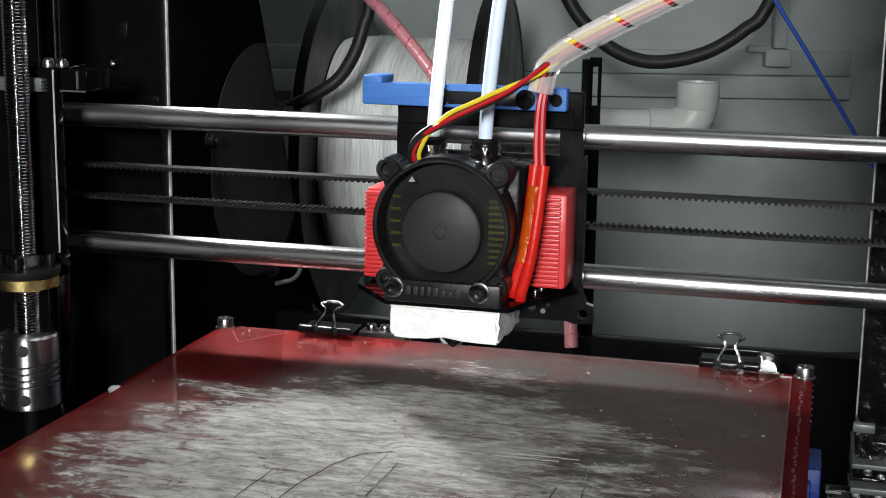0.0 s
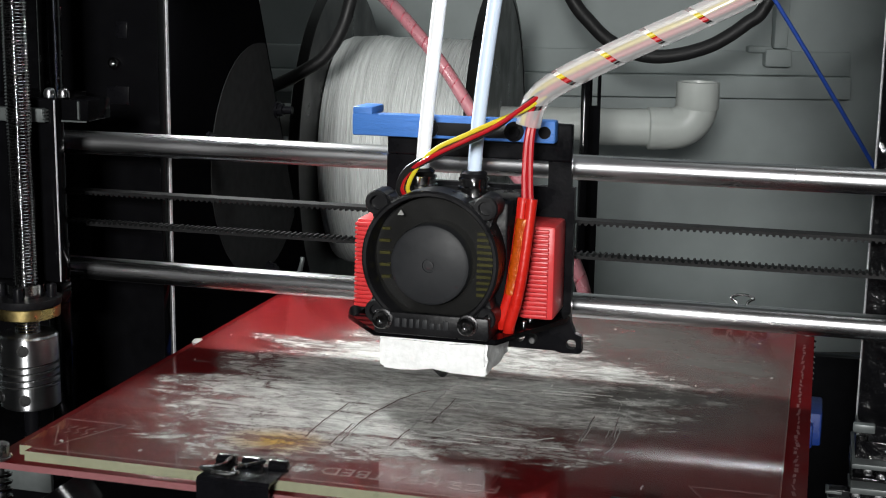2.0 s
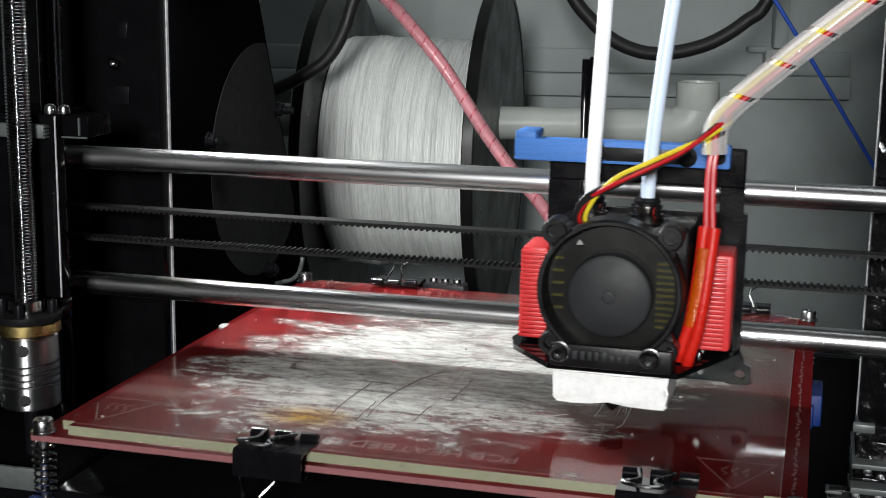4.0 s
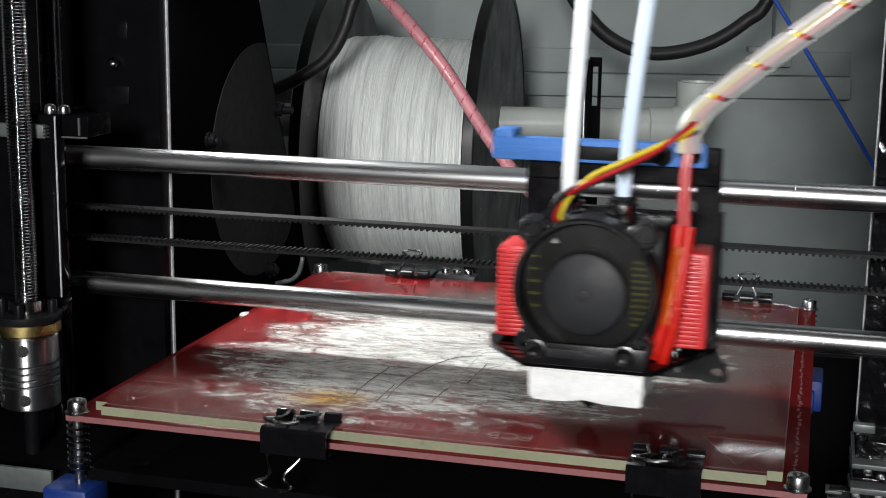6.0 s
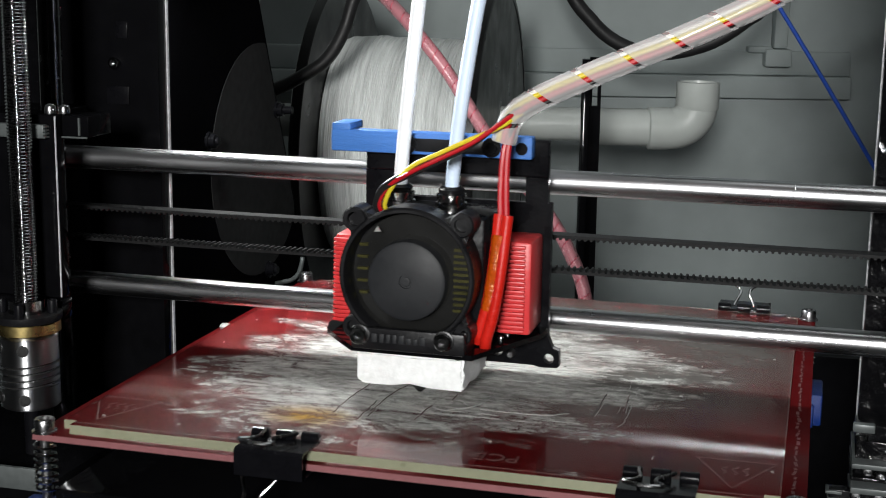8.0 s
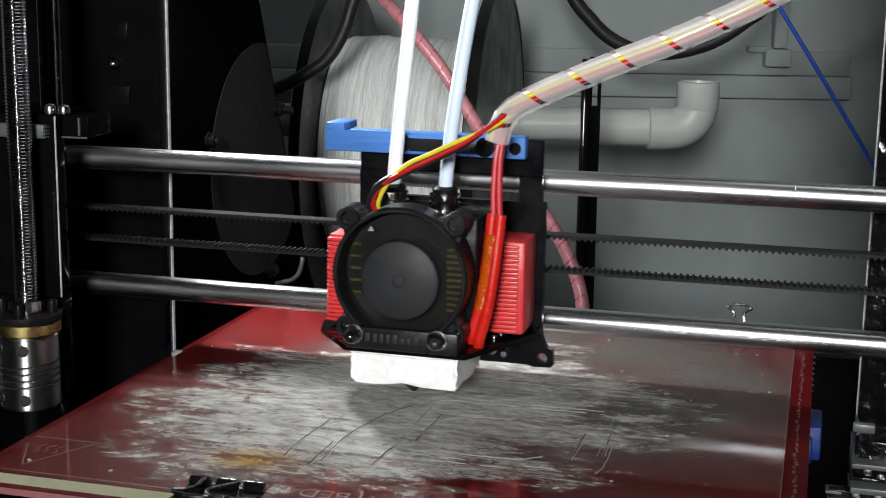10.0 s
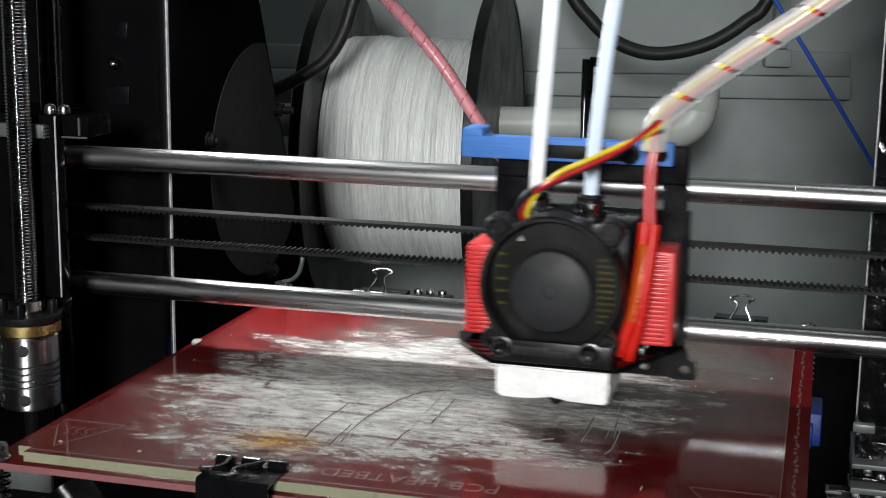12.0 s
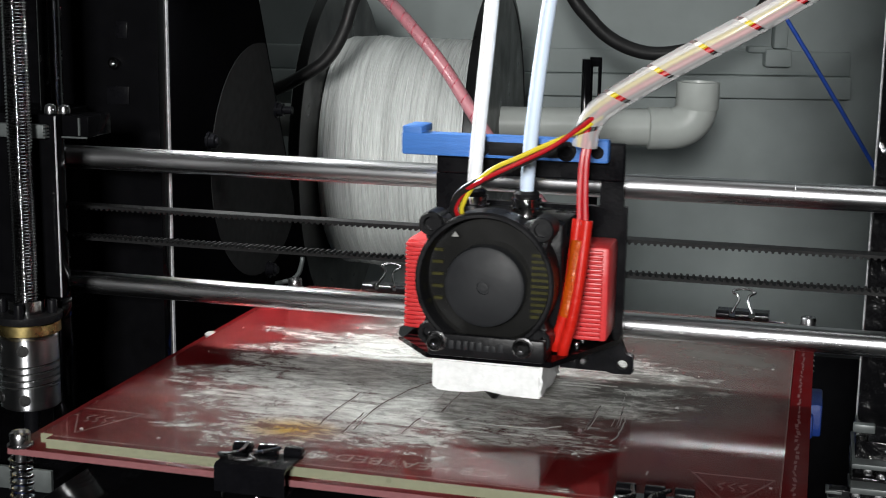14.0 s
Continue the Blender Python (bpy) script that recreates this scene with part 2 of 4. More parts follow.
    K.new(tint.outputs[2], res.inputs["Base Color"])
    mask = op("MAXIMUM", mask, op("MULTIPLY", veil, rng(noise_tex(26, 6, mapping((1, 1.5, 1))), 0.3, 0.7, 0.5, 1.2)))
    rb = op("MULTIPLY", film, rng(noise_tex(40, 5, mapping((1, 1, 1))), 0.35, 0.7, 0.7, 1.3))
    K.new(rb.outputs[0], gloss.inputs["Roughness"])
    bp = N.new("ShaderNodeBump")
    bp.inputs["Strength"].default_value, bp.inputs["Distance"].default_value = 0.9, 0.0004
    K.new(mask.outputs[0], bp.inputs["Height"])
    K.new(bp.outputs[0], res.inputs["Normal"])
    mix = N.new("ShaderNodeMixShader")
    # thick layers close up: m * (2 - m)
    cover = op("MULTIPLY", mask, op("SUBTRACT", 2.0, mask))
    K.new(cover.outputs[0], mix.inputs[0])
    K.new(glass.outputs[0], mix.inputs[1])
    K.new(res.outputs[0], mix.inputs[2])
    K.new(mix.outputs[0], out.inputs[0])
    return m


M_GLASS = glass_material()


def underside_material():
    """The clean lower face of the glass, which lies on the board."""
    m = bpy.data.materials.new("clear_glass_underside")
    m.use_nodes = True
    nt = m.node_tree
    nt.nodes.remove(nt.nodes["Principled BSDF"])
    clear = nt.nodes.new("ShaderNodeBsdfRefraction")
    clear.inputs["Color"].default_value = (0.97, 0.99, 0.97, 1)
    clear.inputs["IOR"].default_value = 1.5
    clear.inputs["Roughness"].default_value = 0.0
    nt.links.new(clear.outputs[0], nt.nodes["Material Output"].inputs[0])
    return m


M_UNDER = underside_material()


# ---- mesh helpers ----
def box(bm, x0, x1, y0, y1, z0, z1, bevel=0.0):
    vs = [bm.verts.new((x, y, z)) for x in (x0, x1) for y in (y0, y1) for z in (z0, z1)]
    fs = [bm.faces.new([vs[i] for i in f]) for f in ((0, 1, 3, 2), (4, 6, 7, 5), (0, 4, 5, 1), (2, 3, 7, 6), (0, 2, 6, 4), (1, 5, 7, 3))]
    if bevel:
        es = list({e for f in fs for e in f.edges})
        bmesh.ops.bevel(bm, geom=es, offset=bevel, segments=2, affect="EDGES", profile=0.5)
    return fs


def prism(bm, outline, a, b, axis="y"):
    """An outline of (u, v) pairs, drawn out along one axis from a to b."""
    def at(u, v, w):
        return {"y": (u, w, v), "x": (w, u, v), "z": (u, v, w)}[axis]
    lo = [bm.verts.new(at(u, v, a)) for u, v in outline]
    hi = [bm.verts.new(at(u, v, b)) for u, v in outline]
    n = len(outline)
    fs = [bm.faces.new(lo), bm.faces.new(list(reversed(hi)))]
    for i in range(n):
        fs.append(bm.faces.new((lo[i], hi[i], hi[(i + 1) % n], lo[(i + 1) % n])))
    bmesh.ops.recalc_face_normals(bm, faces=fs)
    return fs


def lathe(bm, profile, at=(0, 0, 0), axis="z", seg=24, start=0.0):
    """Turns (radius, height) pairs about an axis; closed at the ends where the radius is above zero."""
    rings = []
    for r, h in profile:
        ring = []
        for i in range(seg):
            a = 2 * math.pi * i / seg + start
            p = (r * math.cos(a), r * math.sin(a), h)
            p = {"z": p, "x": (p[2], p[0], p[1]), "y": (p[0], -p[2], p[1])}[axis]
            ring.append(bm.verts.new((p[0] + at[0], p[1] + at[1], p[2] + at[2])))
        rings.append(ring)
    fs = []
    for a, b in zip(rings, rings[1:]):
        for i in range(seg):
            fs.append(bm.faces.new((a[i], a[(i + 1) % seg], b[(i + 1) % seg], b[i])))
    fs.append(bm.faces.new(list(reversed(rings[0]))))
    fs.append(bm.faces.new(rings[-1]))
    bmesh.ops.recalc_face_normals(bm, faces=fs)
    return rings


def smooth_path(pts, steps=8):
    pts = [Vector(p) for p in pts]
    full = [2 * pts[0] - pts[1], *pts, 2 * pts[-1] - pts[-2]]
    out = []
    for i in range(1, len(full) - 2):
        p0, p1, p2, p3 = full[i - 1:i + 3]
        for k in range(steps):
            t = k / steps
            out.append(0.5 * (2 * p1 + (p2 - p0) * t + (2 * p0 - 5 * p1 + 4 * p2 - p3) * t * t + (3 * p1 - p0 - 3 * p2 + p3) * t ** 3))
    return out + [pts[-1]]


def frames_along(path):
    res, up = [], Vector((0.13, 0.2, 0.97))
    for i, p in enumerate(path):
        d = (path[min(i + 1, len(path) - 1)] - path[max(i - 1, 0)]).normalized()
        n = (up - d * up.dot(d)).normalized()
        up = n
        res.append((p, n, d.cross(n)))
    return res


def sweep(bm, path, r, seg=10, shift=(0, 0), twist=0.0):
    """A round cord along a path; shift and twist lay it beside the path's middle, as a strand."""
    rings = []
    for k, (p, n, b) in enumerate(frames_along(path)):
        a0 = twist * k
        c = p + n * (shift[0] * math.cos(a0) - shift[1] * math.sin(a0)) + b * (shift[0] * math.sin(a0) + shift[1] * math.cos(a0))
        rings.append([bm.verts.new(c + (n * math.cos(2 * math.pi * i / seg) + b * math.sin(2 * math.pi * i / seg)) * r) for i in range(seg)])
    fs = []
    for a, b in zip(rings, rings[1:]):
        for i in range(seg):
            fs.append(bm.faces.new((a[i], a[(i + 1) % seg], b[(i + 1) % seg], b[i])))
    fs.append(bm.faces.new(list(reversed(rings[0]))))
    fs.append(bm.faces.new(rings[-1]))
    bmesh.ops.recalc_face_normals(bm, faces=fs)


def wrap(bm, path, r, pitch, cover=0.86, seg=14):
    """A spiral band wound round a path."""
    fr = frames_along(path)
    lens = [0.0]
    for a, b in zip(path, path[1:]):
        lens.append(lens[-1] + (b - a).length)
    total = lens[-1]

    def at(s, ang):
        s = min(max(s, 0), total - 1e-9)
        i = max(k for k in range(len(lens) - 1) if lens[k] <= s)
        f = (s - lens[i]) / (lens[i + 1] - lens[i])
        p, n, b = (fr[i][j].lerp(fr[i + 1][j], f) for j in range(3))
        return p + (n * math.cos(ang) + b * math.sin(ang)) * r

    rows, s = [], -pitch * cover
    while s < total:
        ang = 2 * math.pi * s / pitch
        rows.append([bm.verts.new(at(s + pitch * cover * k / 3, ang)) for k in range(4)])
        s += pitch / seg
    for a, b in zip(rows, rows[1:]):
        for k in range(3):
            bm.faces.new((a[k], a[k + 1], b[k + 1], b[k]))


def part(name, bm, material, parent=None, label="", smooth=True):
    me = bpy.data.meshes.new(name)
    bm.normal_update()
    bm.to_mesh(me)
    bm.free()
    for m in material if isinstance(material, (list, tuple)) else [material]:
        me.materials.append(m)
    if smooth:
        me.polygons.foreach_set("use_smooth", [True] * len(me.polygons))
        me.set_sharp_from_angle(angle=radians(38))
    ob = new(name, me)
    if parent:
        ob.parent = parent
    if label:
        ob["label"] = label
    return ob


def thing(name, label, category, at=None, group="", kind=""):
    ob = new(name)
    ob.empty_display_size = 0.01
    if at is not None:
        ob.matrix_world = at
    return tagged(ob, label, category, group, kind)


def B():
    return bmesh.new()


def text_mesh(name, words, size, m, parent, depth=0.0001, label=""):
    cu = bpy.data.curves.new(name, "FONT")
    cu.body, cu.size, cu.extrude, cu.align_x, cu.align_y = words, size, depth, "CENTER", "CENTER"
    tmp = bpy.data.objects.new(name, cu)
    scene.collection.objects.link(tmp)
    bpy.context.view_layer.update()
    me = bpy.data.meshes.new_from_object(tmp)
    bpy.data.objects.remove(tmp)
    me.materials.clear()
    me.materials.append(m)
    ob = new(name, me)
    ob.parent = parent
    if label:
        ob["label"] = label
    return ob


def socket_screw(bm, at, r, h, axis="z", sink=0.6):
    """A cap screw head with a hexagon socket, its flat top towards the axis's plus side."""
    prof = [(r, 0), (r, h * 0.88), (r * 0.9, h), (r * 0.55, h), (r * 0.5, h * (1 - sink)), (0.00005, h * (1 - sink))]
    lathe(bm, prof, at, axis, 18)


# ---- room ----
def build_room():
    bm = B()
    box(bm, -1.8, 1.8, 1.25, 1.33, -0.9, 1.7)
    tagged(part("wall_back", bm, M_WALL, None), "grey painted room wall behind the printer", "wall", kind="structure").matrix_world = ROOM
    for nm, b in (("wall_left", (-1.88, -1.8, -1.6, 1.33, -0.9, 1.7)), ("wall_right", (1.8, 1.88, -1.6, 1.33, -0.9, 1.7)), ("wall_front", (-1.88, 1.88, -1.68, -1.6, -0.9, 1.7))):
        bm = B()
        box(bm, *b)
        tagged(part(nm, bm, M_ROOM), "plain painted room wall", "wall", kind="structure").matrix_world = ROOM
    bm = B()
    box(bm, -1.88, 1.88, -1.68, 1.33, 1.7, 1.76)
    tagged(part("ceiling", bm, M_ROOM), "plain painted ceiling", "ceiling", kind="structure").matrix_world = ROOM
    bm = B()
    box(bm, -1.88, 1.88, -1.68, 1.33, -0.96, -0.9)
    tagged(part("floor", bm, M_TABLE), "dark floor", "floor", kind="structure").matrix_world = ROOM
    tab = thing("work_table", "dark laminate work table under the printer", "table", ROOM)
    bm = B()
    box(bm, -0.9, 0.8, 0.1, 1.24, -0.235, -0.205, 0.004)
    part("tabletop", bm, M_TABLE, tab)
    for x in (-0.85, 0.75):
        for y in (0.15, 1.19):
            bm = B()
            box(bm, x - 0.02, x + 0.02, y - 0.02, y + 0.02, -0.9, -0.235, 0.002)
            part("leg", bm, M_TABLE, tab)


def build_pipes():
    rack = thing("wall_duct", "grey painted cable ducts fixed along the wall", "cable duct", ROOM)
    for z0, z1, d in ((0.0462, 0.0680, 0.005), (0.0258, 0.0462, 0.011)):
        bm = B()
        box(bm, -0.9, 0.361, 1.2495 - d, 1.2495, z0, z1, 0.0025)
        part("duct", bm, M_WALL, rack)
    bm = B()
    box(bm, 0.2890, 0.3012, 1.235, 1.2495, 0.0705, 0.5, 0.002)
    part("upright_duct", bm, M_WALL, rack)
    bm = B()
    box(bm, 0.2815, 0.3050, 1.232, 1.2495, 0.0545, 0.0700, 0.002)
    box(bm, 0.2670, 0.2885, 1.236, 1.2495, 0.0665, 0.0725, 0.002)
    part("corner_piece", bm, M_WALL, rack)
    holder = thing("spool_axle", "grey-white plastic pipe axle ending in an upturned elbow", "pipe", ROOM @ pose(0, 0, -0.0045))
    bm = B()
    lathe(bm, [(0.0113, -0.42), (0.0113, 0.146)], (0, 0.95, 0.0357), "x", 28)
    part("pipe", bm, M_PVC, holder)
    bm = B()
    lathe(bm, [(0.0115, 0.1040), (0.0128, 0.1052), (0.0128, 0.142)], (0, 0.95, 0.0342), "x", 28)
    part("pipe_socket", bm, M_PVC, holder)
    bm = B()
    lathe(bm, [(0.0130, 0.1385), (0.0146, 0.1395), (0.0146, 0.153), (0.0138, 0.153)], (0, 0.95, 0.0336), "x", 32)
    bend = [(0.150, 0.95, 0.0336), (0.157, 0.95, 0.0338), (0.1645, 0.95, 0.0365), (0.1698, 0.95, 0.0420), (0.1720, 0.95, 0.0500), (0.1722, 0.95, 0.0550)]
    sweep(bm, smooth_path(bend, 6), 0.0142, 32)
    lathe(bm, [(0.0142, 0.0470), (0.0147, 0.0478), (0.0147, 0.0655), (0.0124, 0.0658), (0.0112, 0.052), (0.0001, 0.052)], (0.1722, 0.95, 0), "z", 32)
    part("elbow", bm, M_PVC, holder)
    bm = B()
    box(bm, -0.43, -0.40, 0.93, 0.97, -0.2005, 0.05, 0.002)
    part("post", bm, M_PVC, holder)


def build_spool():
    sp = thing("filament_spool", "large black spool wound with white filament", "spool", ROOM @ pose(-0.0180, 0.962, 0.0088, 0, 0, -11.2))
    w = 0.0508
    bm = B()
    prof, n = [], 74
    rnd = random.Random(4)
    level = 0.0
    for i in range(n + 1):
        x = -w + 2 * w * i / n
        level = 0.8 * level + rnd.uniform(-0.0005, 0.0005)
        r0 = 0.0788 + level + rnd.uniform(-0.0003, 0.0003) - 0.012 * max(0, abs(x) / w - 0.90)
        prof += [(r0 - 0.0005, x), (r0, x + 0.45 * w / n), (r0, x + 1.2 * w / n)]
    lathe(bm, prof, (0, 0, 0), "x", 72)
    part("winding", bm, M_FILA, sp, "white filament wound in uneven layers")
    ro = 0.1160
    for side in (-1, 1):
        x0 = side * (w + 0.0010)
        bm = B()
        lathe(bm, [(0.03, x0), (ro - 0.004, x0), (ro - 0.004, x0 + side * 0.0018), (0.03, x0 + side * 0.0018)], (0, 0, 0), "x", 72)
        fl = part("flange", bm, M_SPOOL if side > 0 else M_GREYPL, sp, "black ribbed flange" if side > 0 else "dark grey flange with a black rim")
        bm = B()
        lathe(bm, [(ro - 0.0050, x0 - side * 0.0006), (ro - 0.0006, x0 - side * 0.0006), (ro, x0), (ro, x0 + side * 0.0062), (ro - 0.0008, x0 + side * 0.0068), (ro - 0.0044, x0 + side * 0.0068), (ro - 0.0050, x0 + side * 0.0062)], (0, 0, 0), "x", 72)
        part("rim", bm, M_SPOOL, fl, "black raised rim")
        for k in range(9):
            bm = B()
            fs = box(bm, x0 + side * 0.0034 - 0.0018, x0 + side * 0.0034 + 0.0018, 0.033, ro - 0.005, -0.0014, 0.0014)
            bmesh.ops.rotate(bm, verts=list({v for f in fs for v in f.verts}), cent=(0, 0, 0), matrix=Matrix.Rotation(2 * math.pi * k / 9, 3, "X"))
            part("rib", bm, M_SPOOL, fl)
        bm = B()
        lathe(bm, [(0.036, x0), (0.036, x0 + side * 0.006), (0.030, x0 + side * 0.0065), (0.027, x0 + side * 0.004), (0.027, x0 - side * 0.01)], (0, 0, 0), "x", 40)
        part("hub", bm, M_SPOOL, fl)


def build_cables():
    thick = c = thing("thick_cable", "thick black cable hanging in a loop", "cable", ROOM)
    bm = B()
    sweep(bm, smooth_path([(0.062, 1.0, 0.19), (0.0856, 1.0, 0.1239), (0.1037, 1.0, 0.0993), (0.1203, 1.0, 0.0856), (0.1415, 1.0, 0.0779), (0.1637, 1.0, 0.0783), (0.1896, 1.0, 0.0858), (0.2129, 1.0, 0.1009), (0.2290, 1.0, 0.1190), (0.26, 1.0, 0.2)], 10), 0.0050, 14)
    part("cable", bm, M_RUBBER, c)
    strap = c = thing("spool_strap", "black cable hanging in front of the spool", "cable", ROOM)
    bm = B()
    sweep(bm, smooth_path([(-0.050, 0.84, 0.18), (-0.0534, 0.84, 0.1247), (-0.0567, 0.84, 0.1114), (-0.0621, 0.84, 0.0947), (-0.0716, 0.84, 0.0794), (-0.0846, 0.84, 0.0701), (-0.1027, 0.84, 0.0610), (-0.145, 0.84, 0.045)], 8), 0.0040, 12)
    part("cable", bm, M_RUBBER, c)
    c = thing("filament_strand", "thin blue filament running slantwise down", "filament", ROOM)
    bm = B()
    sweep(bm, smooth_path([(0.148, 0.9, 0.20), (0.2092, 0.9, 0.1176), (0.2797, 0.9, 0.0126), (0.325, 0.9, -0.06)], 6), 0.0014, 10)
    part("strand", bm, M_BLUEFIL, c)
    pink = c = thing("bed_cable", "pink spiral-wrapped cable behind the print head", "cable", ROOM)
    pts = smooth_path([(-0.052, 0.69, 0.145), (-0.0375, 0.69, 0.1257), (-0.0274, 0.68, 0.1166), (-0.0148, 0.67, 0.1037), (0.0003, 0.66, 0.0858), (0.0166, 0.65, 0.0613), (0.0312, 0.64, 0.0419), (0.0454, 0.63, 0.0265), (0.0568, 0.62, 0.0088), (0.0645, 0.615, -0.011), (0.0665, 0.61, -0.035)], 8)
    bm = B()
    sweep(bm, pts, 0.0020, 10, (0.0007, 0), 0.12)
    sweep(bm, pts, 0.0017, 10, (-0.0013, 0), 0.12)
    part("wires", bm, M_WPINK, c)
    bm = B()
    wrap(bm, pts, 0.0032, 0.0085, 0.93)
    part("spiral_wrap", bm, M_WRAPP, c, "translucent pink spiral wrap")
    post = thing("slotted_bracket", "black slotted upright bracket behind the gantry", "bracket", ROOM)
    bm = B()
    box(bm, 0.0735, 0.0775, 0.745, 0.755, -0.205, 0.087, 0.0006)
    part("upright", bm, M_ACRYL, post)
    bm = B()
    for b in ((0.0775, 0.0838, 0.749, 0.753, 0.083, 0.088), (0.0775, 0.0838, 0.749, 0.753, -0.205, 0.062), (0.0775, 0.0791, 0.749, 0.753, 0.062, 0.083), (0.0822, 0.0838, 0.749, 0.753, 0.062, 0.083)):
        box(bm, *b)
    part("slotted_plate", bm, M_ACRYL, post)
    return thick, strap, pink


# ---- printer frame ----
def build_frame():
    fr = thing("printer_frame", "glossy black acrylic 3D printer frame", "printer frame", Matrix())
    for nm, x0, x1, m in (("left_upright", -0.205, -0.1279, M_ACRYL), ("right_upright", 0.1222, 0.205, M_SCUFF)):
        bm = B()
        box(bm, x0, x1, 0.0, 0.008, -0.205, 0.33, 0.0004)
        part(nm, bm, m, fr, "scuffed glossy black upright" if x0 > 0 else "")
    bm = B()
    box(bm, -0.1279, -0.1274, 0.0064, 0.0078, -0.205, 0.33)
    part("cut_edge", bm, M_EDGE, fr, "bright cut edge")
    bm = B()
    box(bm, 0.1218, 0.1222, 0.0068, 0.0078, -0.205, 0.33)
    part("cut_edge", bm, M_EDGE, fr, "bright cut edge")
    bm = B()
    box(bm, -0.205, 0.205, 0.0, 0.008, 0.33, 0.40, 0.0004)
    part("top_beam", bm, M_ACRYL, fr)
    for s in (-1, 1):
        bm = B()
        if s < 0:
            o = [(0.0085, 0.332), (0.0420, 0.332), (0.1346, 0.1178), (0.1763, 0.0208), (0.270, -0.204), (0.0085, -0.204)]
            prism(bm, o, -0.151, -0.145, "x")
            part("side_plate", bm, M_SIDE, fr, "dull black side plate")
        else:
            o = [(0.0085, 0.32), (0.0118, 0.32), (0.0988, 0.1185), (0.138, 0.0274), (0.238, -0.204), (0.0085, -0.204)]
            prism(bm, o, 0.180, 0.186, "x")
            part("side_plate", bm, M_ACRYL, fr)
    # added thin grey disc: paints the spool flange's reflection onto the plate
    bm = B()
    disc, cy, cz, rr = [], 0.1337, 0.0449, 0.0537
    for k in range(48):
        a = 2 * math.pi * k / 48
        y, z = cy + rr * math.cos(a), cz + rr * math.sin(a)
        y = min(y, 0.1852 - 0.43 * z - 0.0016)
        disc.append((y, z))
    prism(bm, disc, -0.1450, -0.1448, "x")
    part("spool_reflection", bm, M_REFLECTION, fr, "dull dark grey disc standing in for the reflected spool flange", smooth=False)
    bm = B()
    box(bm, -0.1448, 0.1798, 0.150, 0.158, -0.205, -0.031, 0.0005)
    part("rear_plate", bm, M_ACRYL, fr)
    bm = B()
    box(bm, -0.129, 0.19, -0.230, -0.222, -0.205, -0.045, 0.0005)
    part("front_plate", bm, M_ACRYL, fr)
    for s in (-1, 1):
        bm = B()
        lathe(bm, [(0.004, -0.222), (0.004, 0.16)], (s * 0.06, 0, -0.070), "y", 16)
        bmesh.ops.scale(bm, verts=bm.verts, vec=(1, -1, 1))
        part("bed_rod", bm, M_STEEL, fr, "polished steel guide rod")
    bm = B()
    sweep(bm, smooth_path([(-0.1440, 0.1490, -0.0170), (-0.1400, 0.1490, -0.0158), (-0.1357, 0.1490, -0.0144), (-0.1322, 0.1490, -0.0111), (-0.1305, 0.1490, -0.0057), (-0.1304, 0.1495, -0.0030)], 6), 0.0011, 10)
    part("wire_stay", bm, M_GREYBAR, fr, "curved grey wire stay")
    # nuts and bolts on the plates
    for p, r, ln in (((-0.1445, 0.1533, 0.0664), 0.0027, 0.006), ((-0.1445, 0.0772, 0.0598), 0.0027, 0.003), ((-0.1445, 0.1411, -0.0083), 0.0027, 0.003)):
        bm = B()
        lathe(bm, [(r * 1.5, 0), (r * 1.5, 0.0012), (r * 1.15, 0.0012), (r * 1.15, 0.0035), (r * 0.7, 0.0037), (r * 0.7, ln + 0.002)], p, "x", 12)
        part("bolt", bm, M_BLKMET, fr, "dark bolt and nut")
    for x0, x1, z0, z1 in ((-0.1443, -0.1398, 0.1059, 0.1119), (-0.1486, -0.1397, 0.0820, 0.0885)):
        bm = B()
        box(bm, x0, x1, -0.0006, 0.0004, z0, z1, 0.0001)
        part("joint_tab", bm, M_BLKMET, fr, "dull end of a joint tab")
    for x, z in ((-0.1446, 0.0970),):
        bm = B()
        socket_screw(bm, (x, -0.0002, z), 0.0021, 0.003, "y")
        part("bolt", bm, M_THREAD, fr)
    bm = B()
    lathe(bm, [(0.0062, 0), (0.0062, 0.006), (0.0048, 0.0075), (0.0040, 0.0075), (0.0036, 0.004), (0.0001, 0.004)], (0.088, 0.1495, -0.0375), "y", 24)
    part("rod_cap", bm, M_ALU, fr, "silver round rod end")
    bm = B()
    lathe(bm, [(0.0062, 0), (0.0062, 0.006), (0.0048, 0.0075), (0.0001, 0.0075)], (-0.055, 0.1495, -0.034), "y", 24)
    part("rod_cap", bm, M_ALU, fr, "silver round rod end")


def threaded(bm, x, y, z0, z1, r, pitch, seg=16):
    n = int((z1 - z0) / pitch)
    prof = [(r * (0.935 + 0.065 * math.cos(2 * math.pi * k / 8)), z0 + pitch * k / 8) for k in range(8 * n)]
    lathe(bm, prof, (x, y, 0), "z", seg)


